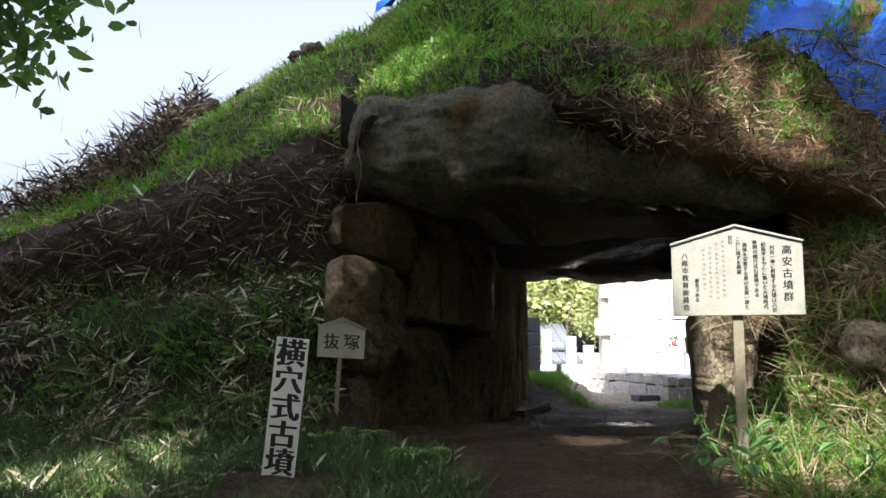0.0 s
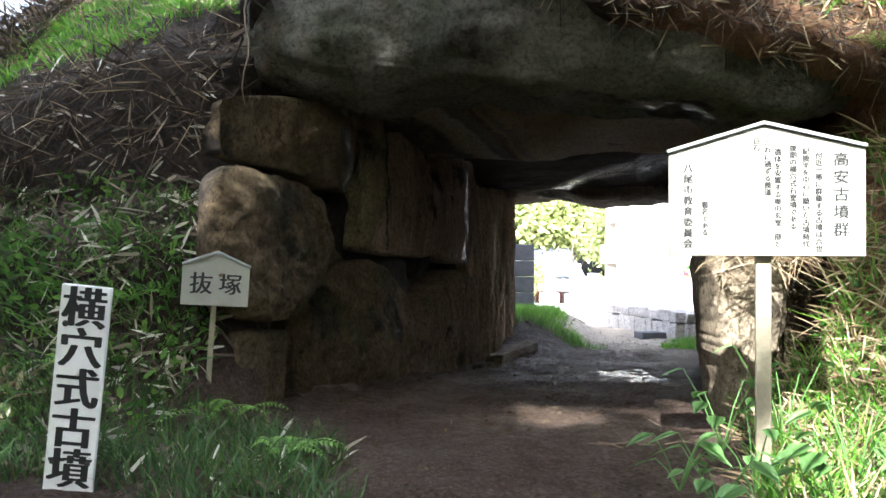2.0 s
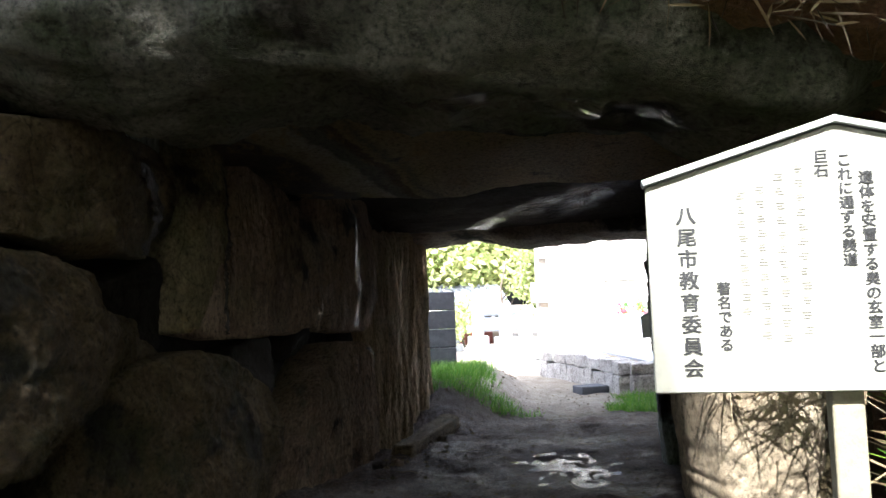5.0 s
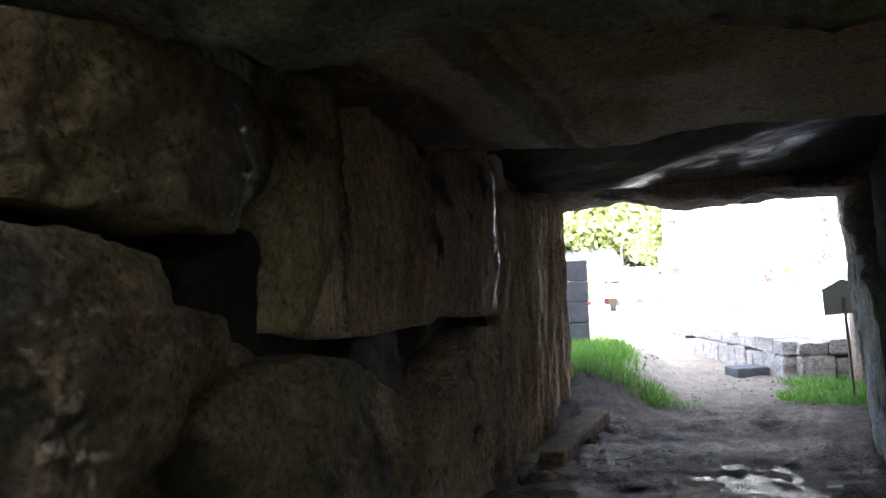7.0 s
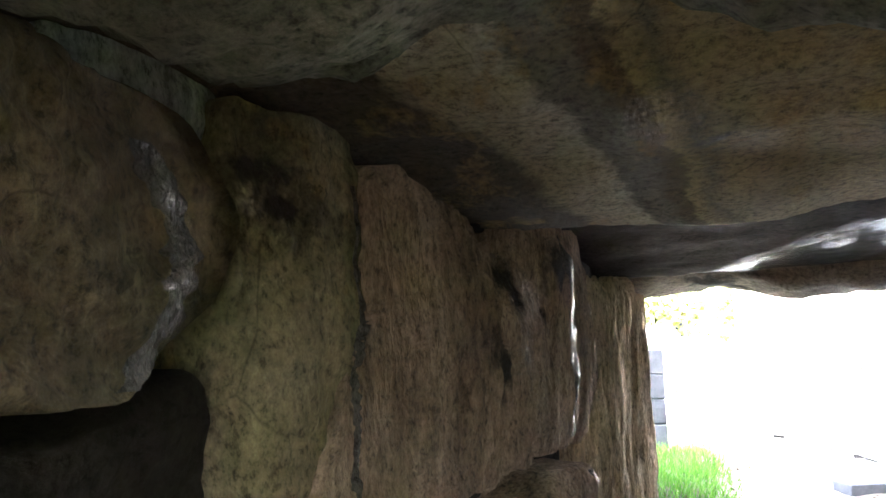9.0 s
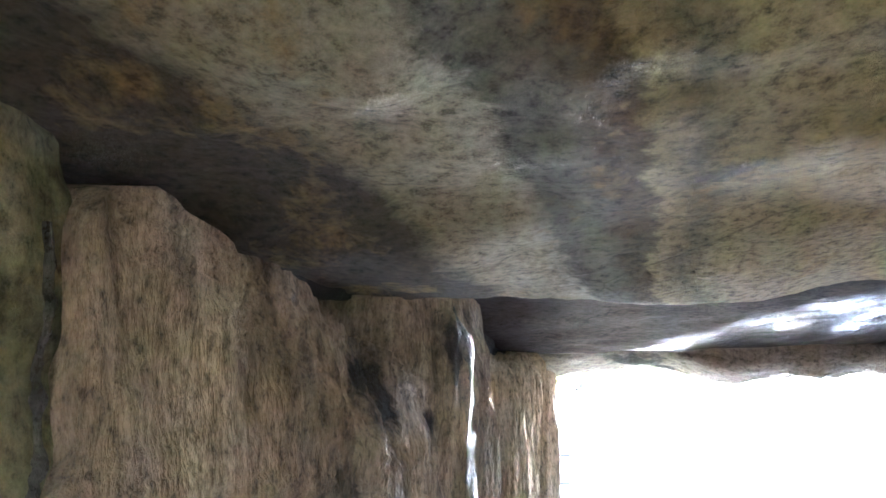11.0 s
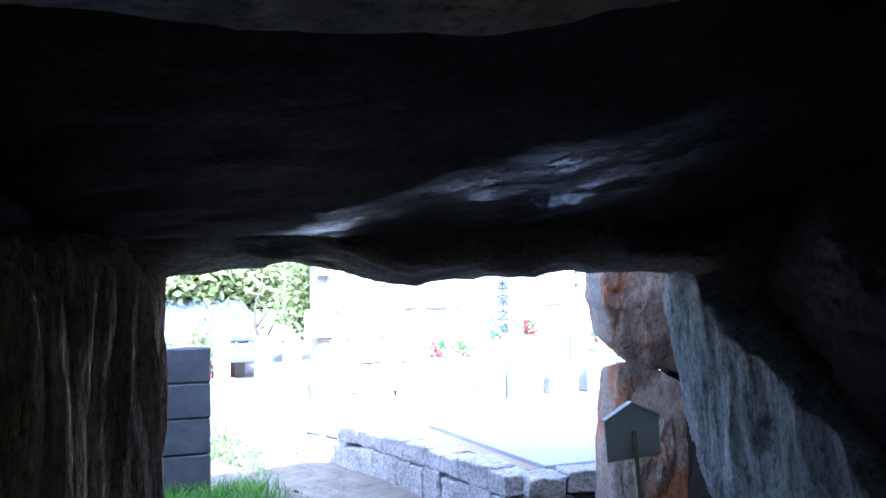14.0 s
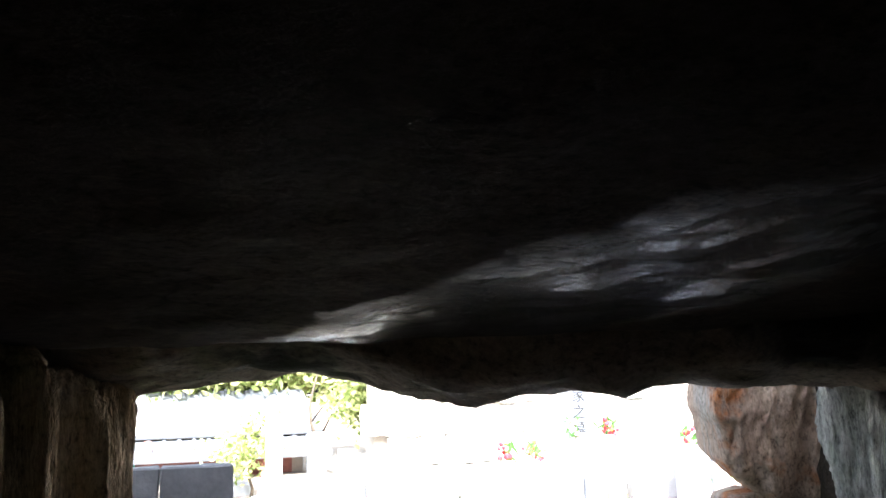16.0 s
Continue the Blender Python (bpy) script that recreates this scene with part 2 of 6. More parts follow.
wet = wet_patch(M_WET, (2.25, 11.8, 2.0), (0.3, 1.3, 0.7), 30, low=0.2)
swell = M_WET.node_tree.nodes.new("ShaderNodeMapRange")      # ripples stand where the water runs
swell.inputs["To Min"].default_value = 0.08
M_WET.node_tree.links.new(wet, swell.inputs["Value"])
M_WET.node_tree.links.new(swell.outputs[0], [n for n in M_WET.node_tree.nodes if n.bl_idname == "ShaderNodeBump"][-1].inputs["Strength"])
wet_patch(M_CAP1, (1.5, 6.75, 1.9), (0.6, 0.15, 0.4), 0)
M_WALL = rock("wall_rock", (0.05, 0.036, 0.02), (0.14, 0.1, 0.053), (0.27, 0.195, 0.11), moss=(0.058, 0.056, 0.022), bump=0.045, patches=[((0.27, 0.2, 0.11), 1.4, 0.6), ((0.025, 0.025, 0.018), 2.2, 0.6)])
M_GRAIN = rock("grained_rock", (0.14, 0.095, 0.063), (0.31, 0.215, 0.145), (0.5, 0.37, 0.26), stretch=(3.0, 3.0, 0.5), bump=0.035, groove=0.07, stain_at=0.6, patches=[((0.09, 0.1, 0.07), 1.5, 0.62)])
M_PILLAR = rock("pillar_rock", (0.28, 0.18, 0.1), (0.5, 0.37, 0.23), (0.64, 0.51, 0.36), stretch=(3.0, 3.0, 0.3), bump=0.03, groove=0.12, stain_at=0.72)
M_GREY = rock("grey_rock", (0.36, 0.37, 0.36), (0.56, 0.58, 0.57), (0.72, 0.73, 0.71), stretch=(2.6, 2.6, 0.4), turn=(0, 20, 0), bump=0.03, groove=0.04, moss=(0.16, 0.2, 0.13), stain=(0.12, 0.1, 0.08), stain_at=0.57)
M_ORANGE = rock("orange_rock", (0.24, 0.2, 0.17), (0.42, 0.32, 0.25), (0.56, 0.46, 0.38), stretch=(2.4, 2.4, 0.4), turn=(0, 25, 0), bump=0.02, stain=(0.42, 0.17, 0.07), stain_at=0.52, patches=[((0.36, 0.36, 0.34), 1.6, 0.56)], streaks=(2.0, 2.0, 0.5))
M_OCHRE = rock("stained_rock", (0.11, 0.09, 0.05), (0.23, 0.185, 0.1), (0.38, 0.31, 0.18), moss=(0.09, 0.1, 0.045), bump=0.03, stretch=(1.4, 1.4, 0.7), patches=[((0.13, 0.14, 0.11), 1.0, 0.6), ((0.36, 0.24, 0.09), 1.8, 0.56), ((0.035, 0.028, 0.02), 1.5, 0.6)])
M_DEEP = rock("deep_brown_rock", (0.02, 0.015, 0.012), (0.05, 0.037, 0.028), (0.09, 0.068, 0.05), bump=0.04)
# near-black colour that puts the shade of open joints into the rock
M_DARK = rock("joint_shade_rock", (0.012, 0.01, 0.008), (0.028, 0.022, 0.017), (0.05, 0.04, 0.03))
M_TAN = rock("tan_rock", (0.2, 0.15, 0.09), (0.34, 0.27, 0.18), (0.5, 0.42, 0.3), bump=0.03, stain_at=0.63)


# ---- mesh helpers ----
def link(name, verts, faces, material, parent=None, label="", smooth=True):
    me = bpy.data.meshes.new(name)
    me.from_pydata([tuple(v) for v in verts], [], [tuple(f) for f in faces])
    me.materials.append(material)
    if smooth:
        me.polygons.foreach_set("use_smooth", [True] * len(me.polygons))
    ob = new(name, me)
    if parent:
        ob.parent = parent
    if label:
        ob["label"] = label
    return ob


def part(name, bm, material, parent=None, label="", smooth=False):
    me = bpy.data.meshes.new(name)
    bm.to_mesh(me)
    bm.free()
    me.materials.append(material)
    if smooth:
        me.polygons.foreach_set("use_smooth", [True] * len(me.polygons))
    ob = new(name, me)
    if parent:
        ob.parent = parent
    if label:
        ob["label"] = label
    return ob


def box(size, at=(0, 0, 0), bevel=0.0, m=None, segs=2):
    bm = bmesh.new()
    bmesh.ops.create_cube(bm, size=1)
    bmesh.ops.scale(bm, vec=size, verts=bm.verts)
    if bevel:
        bmesh.ops.bevel(bm, geom=bm.edges[:], offset=bevel, segments=segs, affect="EDGES", profile=0.5)
    bmesh.ops.translate(bm, vec=at, verts=bm.verts)
    if m:
        bmesh.ops.transform(bm, matrix=m, verts=bm.verts)
    return bm


def fbm(p, octaves=4, gain=0.5):
    s, a, f = 0.0, 1.0, 1.0
    for _ in range(octaves):
        s += a * noise.noise(p * f)
        a *= gain
        f *= 2.03
    return s


def boulder(name, centre, half, rot, material, seed, power=5, cuts=28, rough=0.06, grain=(1, 1, 1), shape=None, parent=None, label="", facets=7):
    """A rounded block: a cube grid pulled towards a superellipsoid, then worn by noise; shape bends it in world metres."""
    n = cuts
    idx, verts, faces = {}, [], []
    m = pose(*centre, *rot)
    h = Vector(half)
    g = Vector(grain)
    off = Vector((seed * 7.3, seed * 3.1, seed * 1.7))
    fr = random.Random(seed)
    planes = []
    for _ in range(facets):
        d = Vector((fr.gauss(0, 1), fr.gauss(0, 1), fr.gauss(0, 1))).normalized()
        planes.append((d, fr.uniform(1.02, 1.2) * math.sqrt((h.x * d.x) ** 2 + (h.y * d.y) ** 2 + (h.z * d.z) ** 2)))
    for axis in range(3):
        for sgn in (-1, 1):
            for i in range(n):
                for j in range(n):
                    quad = []
                    for a, b in ((i, j), (i + 1, j), (i + 1, j + 1), (i, j + 1)):
                        c = [0, 0, 0]
                        c[axis], c[(axis + 1) % 3], c[(axis + 2) % 3] = sgn * n, 2 * a - n, 2 * b - n
                        key = tuple(c)
                        if key not in idx:
                            q = Vector(c) / n
                            q /= sum(abs(k) ** power for k in q) ** (1 / power)
                            p = Vector((q.x * h.x, q.y * h.y, q.z * h.z))
                            nrm = Vector((math.copysign(abs(q.x) ** (power - 1), q.x) / h.x, math.copysign(abs(q.y) ** (power - 1), q.y) / h.y, math.copysign(abs(q.z) ** (power - 1), q.z) / h.z)).normalized()
                            for d, lim in planes:
                                over_by = p.dot(d) - lim
                                if over_by > 0:
                                    p -= d * over_by
                            s = Vector((p.x * g.x, p.y * g.y, p.z * g.z)) + off
                            p += nrm * (rough * 1.6 * fbm(s * 1.1, 3) + rough * 0.4 * fbm(s * 5, 3) + rough * 0.16 * fbm(s * 17, 2))
                            w = m @ p
                            if shape:
                                w = Vector(shape(w))
                            idx[key] = len(verts)
                            verts.append(w)
                        quad.append(idx[key])
                    faces.append(quad if sgn > 0 else quad[::-1])
    return link(name, verts, faces, material, parent, label)


def slab_stone(name, origin, u, v, outline, depth, bulge, material, seed, rough=0.04, edge=0.08, grain=(1, 1, 1), parent=None, label="", turns=190, rings=46):
    """A stone of a dry wall: a rounded polygon in the plane of u and v, bulging towards u x v and running back by depth."""
    u, v = Vector(u).normalized(), Vector(v).normalized()
    n = u.cross(v)
    cx = sum(a for a, _ in outline) / len(outline)
    cy = sum(b for _, b in outline) / len(outline)
    radii = []
    for k in range(turns):
        th = 2 * math.pi * k / turns
        dx, dy = math.cos(th), math.sin(th)
        best = 0
        for (x1, y1), (x2, y2) in zip(outline, outline[1:] + outline[:1]):
            ex, ey = x2 - x1, y2 - y1
            den = dx * ey - dy * ex
            if abs(den) < 1e-9:
                continue
            r = ((x1 - cx) * ey - (y1 - cy) * ex) / den
            s = ((x1 - cx) * dy - (y1 - cy) * dx) / den
            if r > 0 and -1e-6 <= s <= 1 + 1e-6:
                best = max(best, r)
        radii.append(best)
    radii = [(radii[k - 1] + 2 * radii[k] + radii[(k + 1) % turns]) / 4 for k in range(turns)]
    ring_at = [Vector((math.cos(2 * math.pi * k / turns), math.sin(2 * math.pi * k / turns), seed * 1.7)) for k in range(turns)]
    radii = [r * (1 + 0.05 * noise.noise(q * 2.5) + 0.03 * noise.noise(q * 9)) for r, q in zip(radii, ring_at)]
    off = Vector((seed * 5.7, seed * 2.3, seed * 9.1))
    g = Vector(grain)
    fr = random.Random(seed)
    cuts_ = [(fr.uniform(0, 6.283), fr.uniform(0.1, 0.34), fr.uniform(0.1, 0.75)) for _ in range(6)]
    size_ = sum(radii) / turns
    profile = [(k / rings, bulge * (1 - (k / rings) ** 5)) for k in range(1, rings + 1)]
    profile = [(r * (1 - 0.025), h) for r, h in profile] + [(0.99, -edge * 0.15), (1.0, -edge * 0.7), (1.0, -depth * 0.5), (0.93, -depth)]
    verts, faces = [], []
    o = Vector(origin)

    def place(a, b, h, face):
        if face:
            for ang, slope, reach in cuts_:
                h = min(h, bulge + slope * (reach * size_ - ((a - cx) * math.cos(ang) + (b - cy) * math.sin(ang))))
        p = o + u * a + v * b + n * h
        s = Vector((p.x * g.x, p.y * g.y, p.z * g.z)) + off
        return p + n * face * (rough * 1.5 * fbm(s * 1.3, 3) + rough * 0.55 * fbm(s * 6, 3) + rough * 0.3 * fbm(s * 21, 2) - rough * 0.8 * max(0, abs(noise.noise(s * 2.2 + off)) - 0.32)) + u * (0.5 * rough * noise.noise(s * 3)) + v * (0.5 * rough * noise.noise(s * 3 + Vector((9, 9, 9))))

    verts.append(place(cx, cy, bulge, 1))
    for r, h in profile:
        for k in range(turns):
            th = 2 * math.pi * k / turns
            verts.append(place(cx + math.cos(th) * radii[k] * r, cy + math.sin(th) * radii[k] * r, h, 1 if h > -depth * 0.4 else 0))
    for k in range(turns):
        faces.append((0, 1 + k, 1 + (k + 1) % turns))
    for j in range(len(profile) - 1):
        a, b = 1 + j * turns, 1 + (j + 1) * turns
        for k in range(turns):
            k2 = (k + 1) % turns
            faces.append((a + k, b + k, b + k2, a + k2))
    last = 1 + (len(profile) - 1) * turns
    faces.append([last + k for k in range(turns)][::-1])
    return link(name, verts, faces, material, parent, label)


def smooth01(a, b, x):
    t = min(1, max(0, (x - a) / (b - a)))
    return t * t * (3 - 2 * t)


# ---- the lie of the land ----
AX = Vector((0.28, 0.96, 0)).normalized()        # the passage's direction
NX = Vector((AX.y, -AX.x, 0))                    # across it, to its right wall
P0 = Vector((-0.5, 6.57, 0))                     # foot of the left wall at the mouth
LEN, WIDE = 6.6, 2.5


def tunnel_sl(x, y):
    d = Vector((x, y, 0)) - P0
    return d.dot(AX), d.dot(NX)


def floor_z(x, y):
    z = -0.5 + 0.5 * smooth01(0.0, 6.0, y)
    return z - 0.19 * smooth01(7.0, 10.2, y) - 0.004 * max(0, min(y, 15.5) - 10.2)


def lerp(points, x):
    for (x1, y1), (x2, y2) in zip(points, points[1:]):
        if x <= x2:
            return y1 + (y2 - y1) * max(0, (x - x1)) / (x2 - x1)
    return points[-1][1]


def mound_z(x, y):
    """Height of the burial mound's skin, as if there were no passage."""
    s, l = tunnel_sl(x, y)
    k = smooth01(0.3, WIDE - 0.4, l)
    front = (1 - k) * (5.15 + 0.12 * math.sin(x * 1.7)) + k * (5.5 - 0.85 * smooth01(1.8, 3.2, x) - 0.1 * max(0, min(x - 3.2, 6)))
    side = lerp([(-9, 0.1), (-6.0, 0.32), (-4.66, 0.5), (-3.53, 0.69), (-2.92, 0.79), (-1.83, 0.91), (-0.73, 1.0), (0, 1.06), (1.2, 1.06), (3.2, 1.2), (5.5, 1.15), (9, 0.6), (12, 0.1)], x)
    d = y - front
    # back crest, hidden from view, is raised so its shadow reaches past the exit
    rise = lerp([(0, 0), (0.5, 0.14), (0.85, 0.45), (1.15, 1.05), (1.6, 1.34), (1.7, 2.2), (2.0, 2.42), (2.6, 2.95), (3.6, 4.0), (4.6, 4.75), (6.0, 5.3), (7.2, 5.4), (7.6, 3.6), (8.1, 0.6), (8.6, 0)], d)
    return rise * side


def ground_z(x, y):
    s, l = tunnel_sl(x, y)
    base = floor_z(x, y)
    m = mound_z(x, y)
    inset = 0.5 * smooth01(0.1, 0.5, s)
    corridor = smooth01(-0.32 - inset, -0.05 - inset, l) * (1 - smooth01(WIDE + inset, WIDE + 0.3 + inset, l))
    if s < -0.2:   # before the mouth the banks open out
        k = min(1, (-0.2 - s) / 1.6)
        corridor = smooth01(-0.35 - 0.35 * k, 0.1, l) * (1 - smooth01(WIDE - 0.3 - 0.25 * k, WIDE + 0.25 + 0.2 * k, l))
    z = base + m * (1 - corridor)
    # grass bank beside the passage's end
    z += 0.42 * smooth01(11.8, 13.6, y) * (1 - smooth01(15.6, 16.6, y)) * (1 - smooth01(0.05, 0.95, l))
    z += 0.03 * fbm(Vector((x * 1.3, y * 1.3, 0.3)), 3) + 0.014 * noise.noise(Vector((x * 5, y * 5, 4))) + 0.01 * noise.noise(Vector((x * 11, y * 11, 9)))
    if corridor > 0.3 and 4.2 < y < 14.0:     # trodden mud, clods and hollows
        z += 0.022 * fbm(Vector((x * 4.2, y * 4.2, 7)), 3) + 0.012 * max(0, noise.noise(Vector((x * 10, y * 10, 2)))) + 0.014 * max(0, noise.noise(Vector((x * 17, y * 17, 5))) - 0.1)
        z += 0.05 * (1 - smooth01(0.2, 0.75, l)) * (0.4 + noise.noise(Vector((x * 6, y * 6, 8))))
    if m > 0.3 and corridor < 0.5:
        z += 0.11 * fbm(Vector((x * 1.8, y * 1.8, z * 0.8)), 4)
    return z


def ground_sheet():
    xs = sorted(set([round(-6 + 0.09 * k, 3) for k in range(int(13 / 0.09) + 1)] + [round(-0.555 + 0.045 * k, 3) for k in range(100)] + [-400, -150, -60, -30, -18, -12, -9, -7.5, 7.8, 9, 11, 14, 18, 30, 60, 150, 400]))
    ys = sorted(set([round(3 + 0.09 * k, 3) for k in range(int(13.5 / 0.09) + 1)] + [round(4.395 + 0.045 * k, 3) for k in range(200)] + [-400, -150, -60, -30, -15, -8, -5, -3, -2, -1, -0.5, 0, 0.5, 1, 1.4, 1.8, 2.2, 2.6, 17, 17.6, 18.2, 19, 20, 22, 25, 30, 45, 80, 150, 400]))
    verts = [(x, y, ground_z(x, y)) for y in ys for x in xs]
    w = len(xs)
    faces = [(j * w + i, j * w + i + 1, (j + 1) * w + i + 1, (j + 1) * w + i) for j in range(len(ys) - 1) for i in range(w - 1)]
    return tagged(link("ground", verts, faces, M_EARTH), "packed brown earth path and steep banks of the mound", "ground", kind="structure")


def cap_front(x):
    return 6.8 - 0.85 * smooth01(0.25, 1.0, x) - 0.5 * smooth01(-0.45, -0.7, x) + 0.8 * smooth01(-0.62, -0.85, x) + 0.05 * math.sin(x * 3.1) + 0.06 * noise.noise(Vector((x * 2, 1, 1)))


def cap_low(x):
    """Lower edge of the earth over the mouth."""
    return 0.07 * noise.noise(Vector((x * 4.5, 3, 1))) + 0.04 * noise.noise(Vector((x * 13, 5, 1))) + lerp([(-1.7, 1.7), (-1.2, 2.1), (-0.75, 2.3), (-0.56, 2.62), (0.03, 2.86), (0.36, 2.88), (0.83, 2.55), (1.33, 2.27), (2.35, 2.08), (2.95, 1.86), (3.4, 1.6)], x)


def cap_surface(x, q):
    """The earth lying on the roof stones: q = 0 at its ragged lower edge over the mouth, 1 at the back."""
    y0, z0 = cap_front(x), cap_low(x)
    y = y0 + q * (13.0 - y0)
    top = mound_z(x, y) + 0.44 * smooth01(-0.85, 0.3, x) - 0.06
    blend = smooth01(0, 0.16, q)
    rise = z0 + 15 * q
    top = max(top, 3.2 - 0.7 * smooth01(2.5, 4.2, x)) if x > 0.3 else top
    z = min(rise, top) if top > z0 else z0
    z = z * 1.0 + 0.12 * fbm(Vector((x * 2, y * 2, z)), 4) * (0.3 + blend)
    y -= 0.10 * fbm(Vector((x * 3, z * 3, 2)), 3)
    if q > 0.8:
        z = max(z, 2.2)
    return Vector((x, y, z))


def cap_earth():
    nx, nq = 110, 80
    verts, faces = [], []
    for j in range(nq + 1):
        q = (j / nq) ** 1.7
        for i in range(nx + 1):
            verts.append(cap_surface(-0.85 + 5.2 * i / nx, q))
    w = nx + 1
    base = len(verts)
    for i in range(nx + 1):   # underside of the overhang, turned back under the soil
        p = verts[i]
        verts.append(Vector((p.x, p.y + 0.16, p.z - 0.07)))
    for i in range(nx + 1):
        p = verts[i]
        verts.append(Vector((p.x, p.y + 0.7, p.z - 0.02)))
    for j in range(nq):
        for i in range(nx):
            faces.append((j * w + i, j * w + i + 1, (j + 1) * w + i + 1, (j + 1) * w + i))
    for i in range(nx):
        faces.append((base + i, base + i + 1, i + 1, i))
        faces.append((base + w + i, base + w + i + 1, base + i + 1, base + i))
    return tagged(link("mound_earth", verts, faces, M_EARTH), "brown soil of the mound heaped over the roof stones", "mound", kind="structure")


# ---- stones ----
UP = (0, 0, 1)


def wall_at(s, off=0.0):
    return P0 + AX * s + NX * off


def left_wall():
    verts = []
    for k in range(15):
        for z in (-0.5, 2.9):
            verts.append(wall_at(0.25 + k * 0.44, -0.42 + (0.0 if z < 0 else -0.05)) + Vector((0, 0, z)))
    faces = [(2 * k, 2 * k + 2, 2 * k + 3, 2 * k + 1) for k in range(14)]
    wall = tagged(link("wall_left", verts, faces, M_DARK), "near-black sheet shading the joints behind the big wall stones", "wall", kind="structure")
    # (material, plane offset, turn about z, outline in s and height, bulge, roughness, grain, label)
    rows = [
        (M_WALL, -0.02, 0, [(-0.5, 1.43), (-0.16, 1.45), (0.21, 1.44), (0.62, 1.37), (1.05, 1.4), (1.33, 1.57), (1.47, 1.78), (1.3, 1.98), (0.6, 1.98), (-0.04, 1.86), (-0.45, 1.78)], 0.06, 0.05, (1, 1, 1), "long damp brown stone below the roof, mossy in patches"),
        (M_WALL, -0.02, 0, [(-0.58, 1.37), (-0.16, 1.41), (0.26, 1.4), (0.62, 1.33), (0.72, 1.2), (0.97, 0.97), (0.72, 0.75), (0.3, 0.54), (-0.38, 0.54), (-0.6, 0.77)], 0.07, 0.06, (1, 1, 1), "big mossy brown boulder of the wall"),
        (M_WALL, -0.05, 0, [(-0.36, 0.5), (0.23, 0.46), (0.23, 0.1), (0.12, -0.1), (-0.4, -0.1)], 0.04, 0.04, (1, 1, 1), "small low stone at the wall's foot"),
        (M_WALL, -0.27, 0, [(0.9, 1.17), (1.25, 1.1), (1.5, 0.92), (1.32, 0.76), (1.0, 0.6), (0.7, 0.75)], 0.05, 0.04, (1, 1, 1), "dark brown stone set back between the boulders"),
        (M_OCHRE, -0.1, 0, [(1.52, 1.02), (1.95, 1.0), (2.05, 1.6), (1.98, 2.08), (1.5, 2.08), (1.47, 1.6)], 0.03, 0.03, (1, 1, 0.7), "ochre and green stained stone between the plates"),
        (M_GRAIN, 0.02, 0, [(1.6, 0.99), (1.88, 0.97), (2.5, 0.97), (3.07, 1.0), (3.45, 1.1), (3.67, 1.27), (3.71, 1.55), (3.62, 1.69), (3.24, 1.77), (2.91, 1.82), (2.72, 1.89), (2.4, 1.95), (2.06, 2.0), (1.97, 1.95), (1.95, 1.6), (1.8, 1.4)], 0.04, 0.04, (3, 3, 0.5), "tall plate of vertically grained brown stone"),
        (M_WALL, -0.1, 0, [(0.55, -0.15), (0.54, 0.29), (0.61, 0.56), (0.84, 0.78), (1.2, 0.87), (1.48, 0.92), (1.93, 0.88), (2.25, 0.78), (2.57, 0.63), (2.72, 0.38), (2.66, 0.07), (2.5, -0.15)], 0.07, 0.05, (1, 1, 1), "round-shouldered dark boulder"),
        (M_GRAIN, -0.03, 0, [(2.62, -0.2), (2.72, 0.15), (3.08, 0.52), (3.5, 0.75), (3.84, 0.87), (4.2, 0.84), (4.5, 0.76), (4.65, 0.35), (4.6, -0.2)], 0.06, 0.05, (2, 2, 0.6), "leaning brown stone with wet streaks"),
        (M_GRAIN, -0.06, 0, [(3.5, 0.94), (4.5, 0.93), (4.7, 1.2), (4.66, 2.05), (3.55, 2.05), (3.5, 1.6)], 0.04, 0.04, (2, 2, 0.5), "upright brown stone streaked by seepage"),
    ]
    for i, (mt, off, turn, outline, bulge, rough, grain, label) in enumerate(rows):
        slab_stone("stone", wall_at(0, off), AX, UP, outline, 0.22 if i < 3 else 0.45, bulge, mt, 3 + i, rough, grain=grain, parent=wall, label=label)
    boulder("stone", wall_at(5.76, -0.46) + Vector((0, 0, 0.8)), (0.42, 1.05, 1.04), (0, 0, -16), M_PILLAR, 21, power=14, cuts=84, rough=0.06, grain=(6, 6, 0.35), facets=0, parent=wall, label="tan deeply grooved pillar stone at the exit")
    # filling stones behind the joints, near-black for the joints' shade; one is grey
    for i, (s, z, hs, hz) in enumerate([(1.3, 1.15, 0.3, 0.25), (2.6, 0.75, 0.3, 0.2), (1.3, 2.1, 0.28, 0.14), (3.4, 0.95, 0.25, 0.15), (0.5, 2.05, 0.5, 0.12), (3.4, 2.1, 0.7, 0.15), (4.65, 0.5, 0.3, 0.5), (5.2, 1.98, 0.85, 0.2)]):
        boulder("stone", wall_at(s, -0.42) + Vector((0, 0, z)), (0.16, hs, hz), (0, 0, -16), M_GREY if i == 2 else M_DARK, 40 + i, power=6, cuts=16, rough=0.05, parent=wall, label="filling stone wedged in behind the joints")
    return wall


